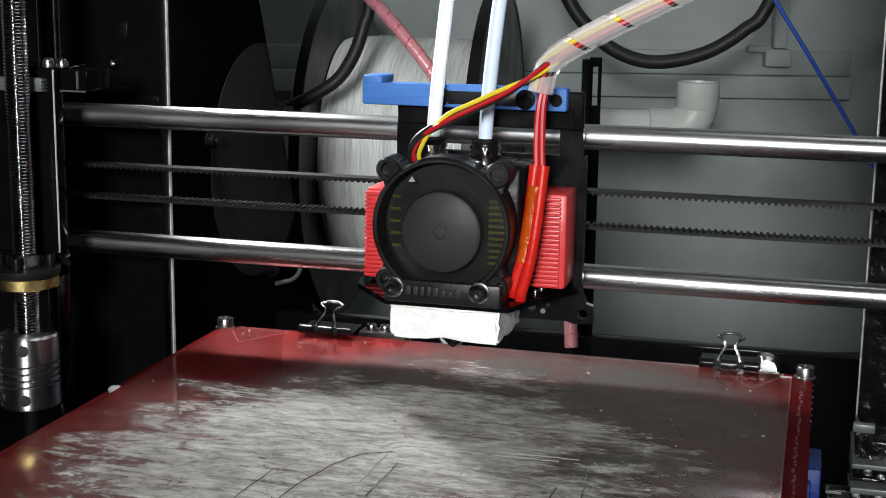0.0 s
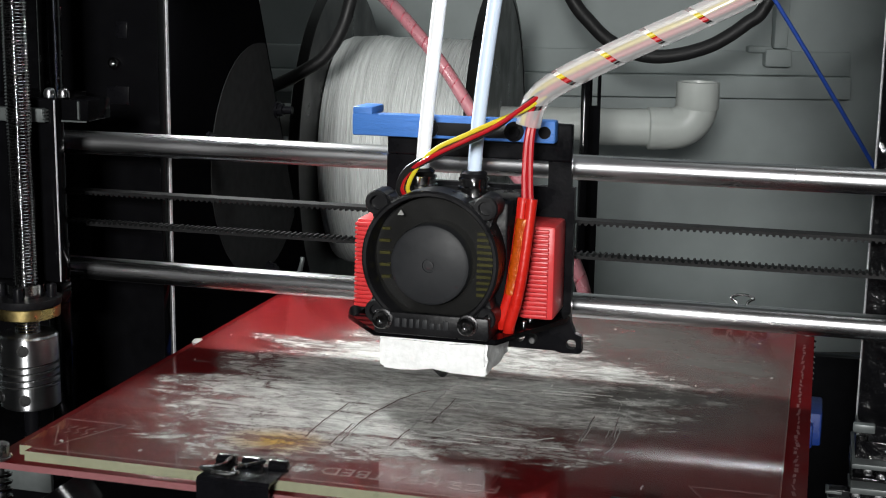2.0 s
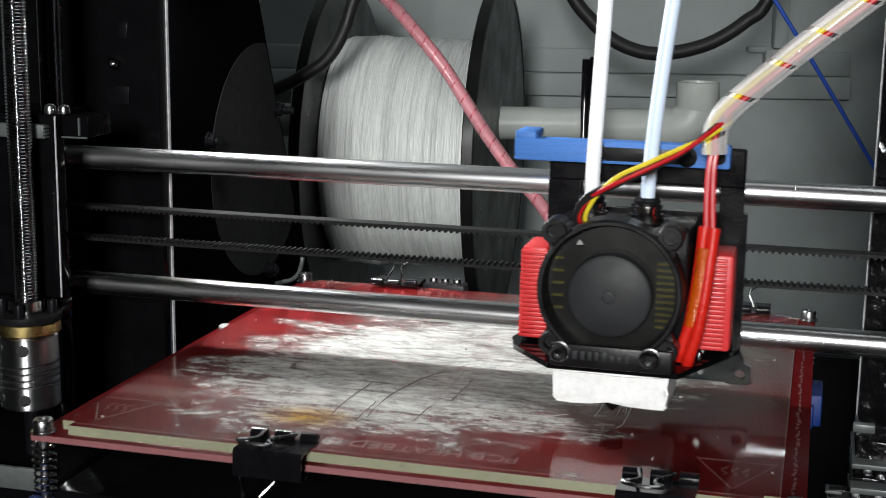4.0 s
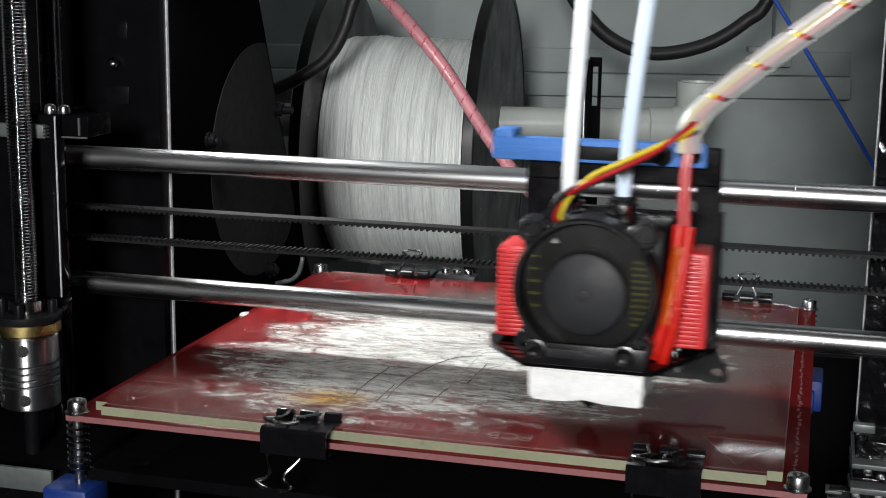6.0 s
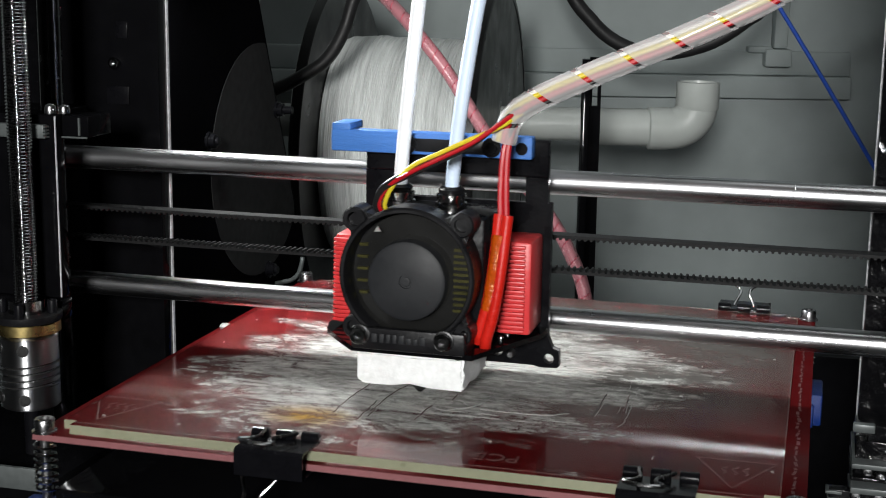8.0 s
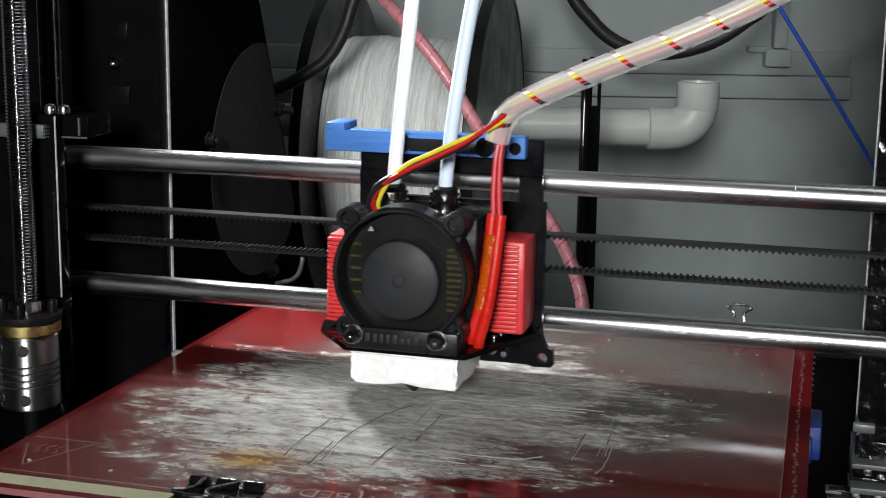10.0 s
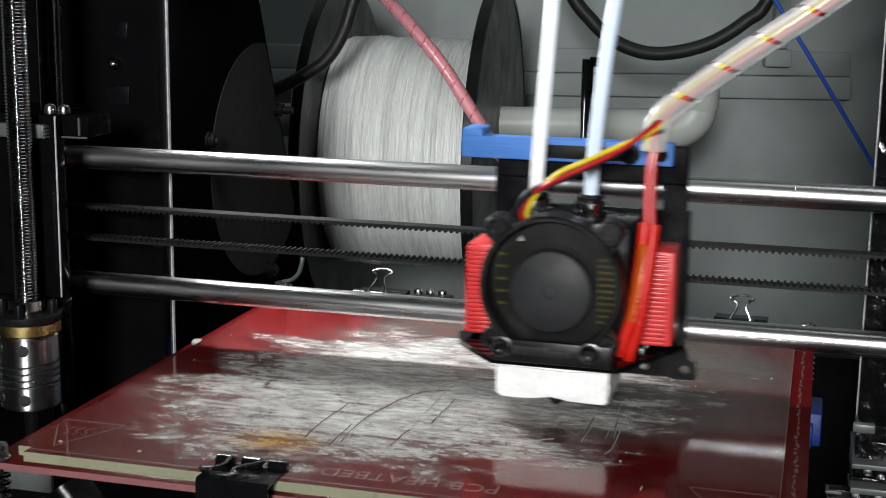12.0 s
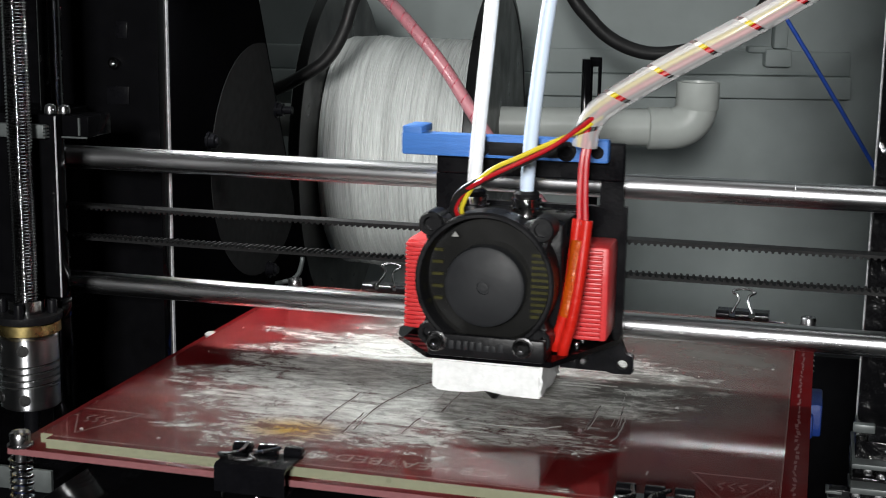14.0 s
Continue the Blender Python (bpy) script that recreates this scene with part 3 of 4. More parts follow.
def build_z_drive():
    zd = thing("z_screw_drive", "threaded steel rod in an aluminium coupler on a motor", "lead screw", Matrix())
    X, Y = -0.1395, -0.0735
    bm = B()
    threaded(bm, X, Y, 0.0, 0.30, 0.0040, 0.00105, 20)
    part("threaded_rod", bm, M_THREAD, zd)
    bm = B()
    cuts = [-0.0098, -0.0022, -0.0001, 0.0021, 0.0043, 0.0143]
    for k, (a, b) in enumerate(zip(cuts, cuts[1:])):
        g = 0.00042
        lo, hi = (a if k == 0 else a + g), (b if k == 4 else b - g)
        c0, c1 = (0.0006 if k == 0 else 0.0), (0.0006 if k == 4 else 0.0)
        lathe(bm, [(0.0070, lo), (0.0095 - c0, lo), (0.0095, lo + c0 + 0.00001), (0.0095, hi - c1 - 0.00001), (0.0095 - c1, hi), (0.0045, hi)], (X, Y, 0), "z", 56)
    for v in bm.verts:
        if -0.006 < v.co.z < 0.008:
            v.co.z += (v.co.x - X) * 0.09
    coup = part("coupler", bm, M_ALU, zd, "turned aluminium coupler with spiral slits")
    bm = B()
    lathe(bm, [(0.0066, -0.004), (0.0082, -0.004), (0.0082, 0.007), (0.0066, 0.007)], (X, Y, 0), "z", 32)
    part("coupler_core", bm, M_WBLK, coup, "dark slits between the coils")
    for ang in (-0.95, 0.10):
        for z in (0.0104, -0.0060):
            a = -math.pi / 2 + 0.25 + ang
            bm = B()
            lathe(bm, [(0.0019, -0.002), (0.0019, 0.0002), (0.0012, 0.00022), (0.0011, 0.0001), (0.0001, 0.0001)], (0, 0, 0), "x", 16)
            bmesh.ops.rotate(bm, verts=bm.verts, cent=(0, 0, 0), matrix=Matrix.Rotation(a, 3, "Z"))
            bmesh.ops.translate(bm, verts=bm.verts, vec=(X + 0.0095 * math.cos(a), Y + 0.0095 * math.sin(a), z))
            part("set_screw", bm, M_WBLK, coup, "dark socket set screw")
    bm = B()
    lathe(bm, [(0.0025, -0.03), (0.0025, -0.0095)], (X, Y, 0), "z", 16)
    part("shaft", bm, M_BLKMET, zd)
    bm = B()
    box(bm, X - 0.021, X + 0.021, Y - 0.021, Y + 0.021, -0.075, -0.034, 0.002)
    part("motor", bm, M_MATT, zd)
    bm = B()
    box(bm, X - 0.07, X + 0.0205, Y - 0.0215, Y + 0.073, -0.034, -0.0265, 0.0004)
    part("motor_mount", bm, M_MATT, zd)
    bm = B()
    box(bm, X - 0.07, X + 0.0205, Y - 0.0235, Y - 0.0218, -0.0300, -0.0228, 0.0003)
    part("mount_edge", bm, M_GREYBAR, zd, "dull grey plate edge")
    bm = B()
    lathe(bm, [(0.004, -0.03), (0.004, 0.30)], (-0.1505, -0.035, 0), "z", 32)
    tagged(part("z_guide_rod", bm, M_DARKST), "dark upright guide rod", "guide rod")
    zr = thing("z_motor_stack", "black motor with bolts at the foot of the upright", "motor", Matrix())
    bm = B()
    box(bm, 0.1215, 0.165, -0.062, -0.018, -0.085, -0.044, 0.002)
    part("motor", bm, M_BLKMET, zr)
    bm = B()
    box(bm, 0.1195, 0.17, -0.065, -0.003, -0.044, -0.0405, 0.0004)
    part("motor_mount", bm, M_SCUFF, zr)
    for x, y, z in ((0.1245, -0.058, -0.0402), (0.1325, -0.060, -0.0402), (0.1262, -0.030, -0.0402)):
        bm = B()
        socket_screw(bm, (x, y, z), 0.0026, 0.003)
        part("bolt", bm, M_SCREW, zr)
    bm = B()
    box(bm, 0.1200, 0.1266, -0.0285, -0.0255, -0.0074, -0.0046, 0.0005)
    part("spacer_block", bm, M_GREYBAR, zr, "scratched bright metal block")
    bm = B()
    lathe(bm, [(0.0010, -0.0100), (0.0019, -0.0100), (0.0019, -0.0086), (0.0016, -0.0084), (0.0010, -0.0084)], (0.1229, -0.026, 0), "z", 20)
    part("ring", bm, M_CHROME, zr, "bright ring")
    for z0, z1, y, m in ((-0.0172, -0.0156, -0.034, M_GREYBAR), (-0.0218, -0.0206, -0.032, M_SCUFF), (-0.0246, -0.0226, -0.036, M_GREYBAR), (-0.0318, -0.0302, -0.034, M_GREYBAR)):
        bm = B()
        box(bm, 0.1202, 0.150, y, -0.001, z0, z1, 0.0003)
        part("bracket", bm, m, zr)
    bm = B()
    box(bm, 0.1212, 0.150, -0.028, -0.001, -0.0400, -0.0100, 0.0004)
    part("bracket_core", bm, M_SCUFF, zr, "scuffed black plate")
    for x, z in ((0.1252, -0.0190), (0.1222, -0.0272), (0.1290, -0.0205), (0.1290, -0.0270)):
        bm = B()
        lathe(bm, [(0.0019, 0), (0.0019, 0.0012), (0.0013, 0.0020), (0.0001, 0.0022)], (x, -0.0290, z), "y", 14)
        part("bolt", bm, M_SCREW, zr, "bright round bolt head")
    for k in range(4):
        bm = B()
        box(bm, 0.1130 + 0.0006 * k, 0.1180, -0.030, -0.024, -0.0276 - 0.0024 * k, -0.0266 - 0.0024 * k, 0.0002)
        part("lamination", bm, M_GREYBAR, zr, "thin stacked metal edge")
    bm = B()
    box(bm, 0.1140, 0.1210, -0.029, -0.024, -0.0440, -0.0264, 0.0004)
    part("lamination_core", bm, M_BLKMET, zr)


# ---- moving gantry ----
ZU, ZL, YR = 0.0659, 0.0212, -0.028


def belt(bm, z, teeth_up):
    x0, x1 = -0.150, 0.165
    box(bm, x0, x1, YR - 0.003, YR + 0.003, z - 0.00045, z + 0.00045)
    n = int((x1 - x0) / 0.0020)
    s = 1 if teeth_up else -1
    for i in range(n):
        x = x0 + 0.0020 * i
        prism(bm, [(x, z + s * 0.0004), (x + 0.0012, z + s * 0.0004), (x + 0.0009, z + s * 0.0011), (x + 0.0003, z + s * 0.0011)], YR - 0.003, YR + 0.003, "y")


def build_gantry():
    g = thing("x_gantry", "two polished steel rods with toothed belts between black ends", "gantry", Matrix())
    for z, m in ((ZU, 0.0979), (ZL, 0.1225)):
        bm = B()
        lathe(bm, [(0.0036, -0.152), (0.0040, -0.1515), (0.0040, -0.1510), (0.0040, m - 0.0010), (0.0040, m - 0.0003), (0.0039, m - 0.0002), (0.0039, m + 0.0001), (0.0040, m + 0.0002), (0.0040, m + 0.0009), (0.0040, 0.1290), (0.0040, 0.1295), (0.0036, 0.130)], (0, YR, z), "x", 40)
        part("rod", bm, M_STEEL, g, "polished steel guide rod with wear marks")
    for z, up in ((0.0489, False), (0.0374, True)):
        bm = B()
        belt(bm, z, up)
        part("belt", bm, M_BELT, g, "black toothed rubber belt")
    bm = B()
    box(bm, -0.175, -0.1325, -0.064, -0.0585, 0.024, 0.0842, 0.0006)
    part("left_end", bm, M_MATT, g, "black plastic rod holder")
    bm = B()
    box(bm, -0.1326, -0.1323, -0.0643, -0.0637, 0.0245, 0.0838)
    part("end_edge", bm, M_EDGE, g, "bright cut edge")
    bm = B()
    box(bm, -0.175, -0.1500, -0.0585, -0.012, 0.010, 0.0825, 0.0008)
    part("left_bearing_block", bm, M_MATT, g)
    bm = B()
    box(bm, -0.1325, -0.1228, -0.060, -0.045, 0.0768, 0.0838, 0.0006)
    tab = part("left_tab", bm, M_MATT, g)
    for b in ((-0.1262, -0.1256, -0.0607, -0.0601, 0.0775, 0.0832), (-0.1322, -0.1232, -0.0607, -0.0601, 0.0766, 0.0771)):
        bm = B()
        box(bm, *b)
        part("tab_edge", bm, M_GREYBAR, tab, "pale cut edge")
    for x in (-0.1375, -0.1325):
        bm = B()
        lathe(bm, [(0.0019, 0), (0.0020, 0.0012), (0.0016, 0.0024), (0.0008, 0.0029), (0.0001, 0.0030)], (x, -0.058, 0.0842), "z", 16)
        part("bolt", bm, M_SCREW, g, "small bright cap bolt")
    bm = B()
    box(bm, -0.175, -0.1352, -0.0668, -0.0642, 0.0768, 0.0812, 0.0003)
    for k in range(4):
        box(bm, -0.1352, -0.1345, -0.0668, -0.0642, 0.0769 + k * 0.0011, 0.0775 + k * 0.0011)
    part("clamp_bar", bm, M_GREYBAR, g)
    # brass nut carried on the lead screw
    X, Y = -0.1395, -0.0735
    bm = B()
    lathe(bm, [(0.0042, 0.0148), (0.0102, 0.0149), (0.0105, 0.0152), (0.0105, 0.0184), (0.0102, 0.0187), (0.0042, 0.0187)], (X, Y, 0), "z", 40)
    nut = part("nut_flange", bm, M_BRASS, g, "round brass nut flange")
    bm = B()
    lathe(bm, [(0.0042, 0.0187), (0.0060, 0.0187), (0.0060, 0.0255), (0.0042, 0.0255)], (X, Y, 0), "z", 28)
    part("nut_collar", bm, M_THREAD, nut, "dull steel collar")
    bm = B()
    lathe(bm, [(0.0061, 0.0188), (0.0108, 0.0188), (0.0110, 0.0191), (0.0110, 0.0212), (0.0061, 0.0213)], (X, Y, 0), "z", 36)
    part("nut_seat", bm, M_BLKPLA, nut, "black plastic nut seat")
    for k in range(4):
        a = -math.pi / 2 + 0.25 + k * math.pi / 2
        bm = B()
        socket_screw(bm, (X + 0.0082 * math.cos(a), Y + 0.0082 * math.sin(a), 0.0212), 0.0016, 0.0042)
        part("nut_bolt", bm, M_BLKMET, nut, "black cap bolt")
    bm = B()
    box(bm, -0.175, -0.1315, -0.0655, -0.0585, 0.0165, 0.0238, 0.001)
    part("nut_bracket", bm, M_ACRYL, g)
    bm = B()
    box(bm, 0.1300, 0.170, -0.045, -0.004, 0.012, 0.078, 0.001)
    part("right_end", bm, M_SCUFF, g, "scuffed black rod holder")
    return g


# ---- print head; its own space has x = 0 at the fan's middle ----
def build_head():
    h = thing("print_head", "black dual-feed print head with round fan and red blowers", "print head", Matrix())
    # mounting plate with a window that shows the rod
    bm = B()
    y0, y1 = -0.047, -0.044
    box(bm, -0.0252, 0.0333, y0, y1, 0.0697, 0.0812, 0.0006)
    box(bm, -0.0252, -0.0153, y0, y1, 0.0620, 0.0697)
    box(bm, 0.0262, 0.0333, y0, y1, 0.0620, 0.0697)
    box(bm, -0.0252, 0.0345, y0, y1, 0.0200, 0.0620)
    plate = part("mounting_plate", bm, M_BLKMET, h, "black metal mounting plate", smooth=False)
    bm = B()
    rims = [[(0.012, 0.0200), (0.0345, 0.0200), (0.0360, 0.0165), (0.0380, 0.0158), (0.0383, 0.0108), (0.0375, 0.0102), (0.032, 0.0100), (0.030, 0.0106), (0.012, 0.0106)]]
    for x, z, r in ((0.0184, 0.0145, 0.0019), (0.0349, 0.0130, 0.0016)):
        rims.append([(x + r * math.cos(k * math.pi / 10), z + r * math.sin(k * math.pi / 10)) for k in range(20)])
    edges = []
    for rim in rims:
        vs = [bm.verts.new((u, y0, v)) for u, v in rim]
        edges += [bm.edges.new((p, q)) for p, q in zip(vs, vs[1:] + vs[:1])]
    bmesh.ops.triangle_fill(bm, edges=edges, use_beauty=True)
    ext = bmesh.ops.extrude_face_region(bm, geom=list(bm.faces))
    bmesh.ops.translate(bm, verts=[g for g in ext["geom"] if isinstance(g, bmesh.types.BMVert)], vec=(0, y1 - y0, 0))
    bmesh.ops.recalc_face_normals(bm, faces=bm.faces)
    part("lower_ear", bm, M_BLKMET, plate, "black ear with two round holes")
    bm = B()
    lathe(bm, [(0.0012, 0), (0.0012, 0.0030), (0.0008, 0.0034)], (0.0232, y0, 0.0142), "y", 12)
    part("ear_pin", bm, M_SCREW, plate, "small steel pin")
    bm = B()
    box(bm, -0.022, 0.026, -0.044, -0.036, 0.03, 0.058, 0.001)
    part("bearing_holder", bm, M_BLKPLA, h)
    # blue bracket across the top
    bm = B()
    box(bm, -0.0350, 0.0290, -0.0525, -0.0470, 0.0757, 0.0826, 0.0007)
    box(bm, -0.0348, -0.0285, -0.0525, -0.0400, 0.0820, 0.0846, 0.0006)
    blue = part("blue_bracket", bm, M_BLUE, h, "blue printed plastic bracket")
    bm = B()
    box(bm, -0.0075, 0.0170, -0.0529, -0.0526, 0.0768, 0.0808, 0.0001)
    part("bracket_slot", bm, M_BLKPLA, blue, "dark slot")
    for x in (-0.0100, 0.0165, 0.0258):
        bm = B()
        lathe(bm, [(0.0030, 0), (0.0030, 0.0006), (0.0019, 0.0007), (0.0019, 0.0022), (0.0012, 0.0022), (0.0011, 0.0012), (0.0001, 0.0012)] if x < 0.02 else [(0.0019, 0), (0.0019, 0.0002), (0.0001, 0.0002)], (x, -0.0526, 0.0790), "y", 20)
        part("bracket_bolt", bm, M_BLKMET, blue, "dark bolt and washer")
    # hot end body with cooling fins
    bm = B()
    box(bm, -0.0185, 0.0205, -0.076, -0.0475, 0.0235, 0.0610, 0.001)
    part("heat_sink", bm, M_BLKMET, h)
    for x in (-0.0095, 0.0067):
        bm = B()
        lathe(bm, [(0.0048, 0.0610), (0.0048, 0.0632), (0.0042, 0.0634), (0.0042, 0.0650), (0.0046, 0.0651), (0.0046, 0.0658), (0.0031, 0.0664)], (x, -0.062, 0), "z", 20)
        f = part("tube_fitting", bm, M_CHROME, h, "chrome push-in tube fitting")
        bm = B()
        lathe(bm, [(0.0036, 0.0655), (0.0040, 0.0672), (0.0030, 0.0680)], (x, -0.062, 0), "z", 20)
        part("release_ring", bm, M_BLKPLA, f, "black release ring")
    # round fan
    zc = 0.0446
    fan = None
    bm = B()
    seg, ro, ri = 64, 0.0203, 0.0186
    lathe(bm, [(ri, 0.0), (ro, 0.0), (ro, 0.0092), (ro - 0.0006, 0.0098), (ri + 0.0003, 0.0098), (ri, 0.0092), (ri, 0.0005)], (0, -0.0770, zc), "y", seg)
    for sx in (-1, 1):
        for sz in (-1, 1):
            lathe(bm, [(0.0036, 0), (0.0036, 0.0083), (0.0032, 0.0088), (0.0021, 0.0088), (0.0019, 0.003), (0.0001, 0.003)], (sx * 0.0160, -0.0770, zc + sz * 0.0160), "y", 20)
            o = [(sx * 0.0188, zc + sz * 0.0155), (sx * 0.0155, zc + sz * 0.0188), (sx * 0.0105, zc + sz * 0.0172), (sx * 0.0172, zc + sz * 0.0105)]
            prism(bm, o, -0.0840, -0.0775)
    fan = part("fan_frame", bm, M_BLKPLA, h, "black round fan housing with four lugs")
    for sx in (-1, 1):
        bm = B()
        lathe(bm, [(0.0017, 0), (0.0017, 0.0022), (0.0012, 0.0026), (0.0009, 0.0014), (0.0001, 0.0014)], (sx * 0.0160, -0.0802, zc + 0.0160), "y", 6)
        part("lug_bolt", bm, M_DARKST, fan, "dark hexagon bolt in the lug")
    bm = B()
    lathe(bm, [(0.0118, 0.0), (0.0118, 0.0088), (0.0115, 0.0098), (0.0106, 0.0103), (0.0020, 0.0104), (0.0019, 0.0100), (0.0012, 0.0100), (0.0010, 0.0104), (0.0001, 0.0104)], (0.0003, -0.0773, zc - 0.0010), "y", 48)
    part("fan_hub", bm, M_ROTOR, fan, "smooth dark grey fan hub")
    bm = B()
    lathe(bm, [(0.0014, 0), (0.0014, 0.0003), (0.0008, 0.0004), (0.0001, 0.0003)], (0.0003, -0.08765, zc - 0.0010), "y", 16)
    part("hub_dimple", bm, M_ROTOR, fan)
    bm = B()
    prism(bm, [(-0.0094, 0.0576), (-0.0074, 0.0577), (-0.0084, 0.0592)], -0.0870, -0.0866)
    part("printed_mark", bm, M_RESIDUE, fan, "small pale triangle mark")
    bm = B()
    lathe(bm, [(0.0117, 0.0050), (0.0182, 0.0046), (0.0182, 0.0060), (0.0117, 0.0066)], (0.001, -0.0773, zc), "y", 48)
    part("blade_ring", bm, M_SPIN, fan, "fan blades blurred by their spin")
    for k in range(13):
        z = zc - 0.0142 + k * 0.0018
        for x0, x1 in ((0.0122, 0.0172), (-0.0172, -0.0140)):
            if x0 < 0 and k % 2:
                continue
            half = math.sqrt(max(0.0, 0.0180 ** 2 - (z - zc) ** 2))
            lo, hi = max(x0, -half), min(x1, half)
            if hi - lo < 0.001:
                continue
            bm = B()
            box(bm, lo, hi, -0.0790, -0.0758, z - 0.0004, z + 0.0004)
            part("cooling_fin", bm, M_FIN, h, "yellowish metal cooling fin")
    # name plate with raised bars and two bolts
    bm = B()
    box(bm, -0.0155, 0.0185, -0.0895, -0.0873, 0.0232, 0.0298, 0.0007)
    box(bm, 0.0165, 0.0185, -0.0873, -0.0775, 0.0232, 0.0298, 0.0004)
    front = part("front_plate", bm, M_BLKPLA, h, "black plate with raised lettering-like bars")
    xs = -0.0092
    for k, (w, up) in enumerate(((0.0020, 1), (0.0018, 1), (0.0016, 1), (0.0016, 1), (0.0020, 1), (0.0018, 0), (0.0016, 0), (0.0020, 1))):
        bm = B()
        t = 0.0282 if up else 0.0274
        box(bm, xs, xs + w - 0.0004, -0.0898, -0.0894, 0.0256, t, 0.00015)
        xs += w + 0.0003
        part("raised_bar", bm, M_ROTOR, front)
    for x in (-0.0127, 0.0125):
        bm = B()
        lathe(bm, [(0.0030, 0), (0.0030, 0.0006), (0.0025, 0.0007), (0.0025, 0.0024), (0.0022, 0.0027), (0.0014, 0.0027), (0.0012, 0.0012), (0.0001, 0.0012)], (x, -0.0895, 0.0276), "y", 24)
        part("plate_bolt", bm, M_WIRE, front, "black cap bolt in a washer")
    # tray under the fan
    bm = B()
    prism(bm, [(-0.0322, -0.062), (-0.0300, -0.0475), (0.0345, -0.0475), (0.0345, -0.055), (0.020, -0.0868), (-0.0165, -0.0868), (-0.030, -0.070)], 0.0216, 0.0232, "z")
    tray = part("tray", bm, M_ACRYL, h, "thin glossy black tray")
    for x, y in ((0.0245, -0.0600), (0.0275, -0.0570), (0.0240, -0.0670)):
        bm = B()
        socket_screw(bm, (x, y, 0.0232), 0.0009, 0.0012)
        part("tray_pin", bm, M_SCREW, tray, "small steel pin")
    # white insulated heater block and nozzle
    bm = B()
    box(bm, -0.0150, 0.0172, -0.0850, -0.0560, 0.0112, 0.0214)
    bmesh.ops.subdivide_edges(bm, edges=bm.edges, cuts=5, use_grid_fill=True)
    for v in bm.verts:
        n = noise.noise_vector(v.co * 160) * 0.0007 + noise.noise_vector(v.co * 420) * 0.0003
        v.co += n
        if v.co.z < 0.013:
            v.co.y += 0.0006
    bmesh.ops.bevel(bm, geom=[e for e in bm.edges if len(e.link_faces) == 2 and e.calc_face_angle(0) > 1.0], offset=0.0007, segments=2, affect="EDGES")
    part("heater_block", bm, M_WHITE, h, "block wrapped in white insulation")
    bm = B()
    lathe(bm, [(0.0003, 0.0060), (0.0008, 0.0060), (0.0032, 0.0085), (0.0035, 0.0086), (0.0035, 0.0120)], (0.0, -0.070, 0), "z", 20)
    part("nozzle", bm, M_BLKMET, h, "dark nozzle")
    # red printed blowers on both sides, in stacked layers
    for x0, x1, z0, z1 in ((-0.0296, -0.0210, 0.0240, 0.0520), (0.0215, 0.0328, 0.0245, 0.0530)):
        blow = None
        bm = B()
        box(bm, x0 + 0.0004, x1 - 0.0004, -0.0652, -0.0480, z0, z1, 0.0012)
        blow = part("side_blower", bm, M_REDPR, h, "red blower in ribbed layers")
        n = 20
        for k in range(n):
            z = z0 + 0.0008 + (z1 - z0 - 0.0016) * k / n
            bm = B()
            dx = 0.0012 * (k / n) if x0 < 0 else 0
            box(bm, x0 + dx * 0.3, x1 - 0.0022 if x0 > 0 else x1, -0.0662, -0.0500, z, z + (z1 - z0) / n * 0.72, 0.0003)
            part("layer", bm, M_REDPR, blow)
    # red sleeve with amber tape, and the heater wires
    slv = [(0.0257, -0.0745, 0.0625), (0.0252, -0.0752, 0.056), (0.0243, -0.0765, 0.045), (0.0228, -0.0775, 0.034), (0.0210, -0.0775, 0.0270), (0.0203, -0.076, 0.0238)]
    sp = smooth_path(slv, 8)
    bm = B()
    for dx, r in ((-0.0016, 0.0017), (0.0016, 0.0017)):
        sweep(bm, sp, r, 12, (0, dx))
    sl = part("red_sleeve", bm, M_REDSL, h, "red heat-proof sleeves")
    bm = B()
    sweep(bm, smooth_path([(0.0252, -0.0756, 0.0565), (0.0247, -0.0766, 0.0500), (0.0238, -0.0776, 0.0420), (0.0226, -0.0783, 0.0345)], 8), 0.0024, 14)
    for v in bm.verts:
        v.co.y = -0.0768 + (v.co.y + 0.0768) * 0.62
        v.co += noise.noise_vector(v.co * 300) * 0.0003
    part("amber_tape", bm, M_KAPTON, sl, "wrinkled amber film tape")
    for k, dx in ((0, -0.0009), (2, 0.0009)):
        bm = B()
        sweep(bm, smooth_path([(0.0257 + dx, -0.0745, 0.0610), (0.0252 + dx * 0.9, -0.0735, 0.0700), (0.0252 + dx * 0.7, -0.0715, 0.0800), (0.0268 + dx * 0.5, -0.0700, 0.0880)], 8), 0.0009 if k != 1 else 0.0004, 8)
        part("heater_wire", bm, M_WRED if k != 1 else M_WWHT, h, "red braided heater wire")
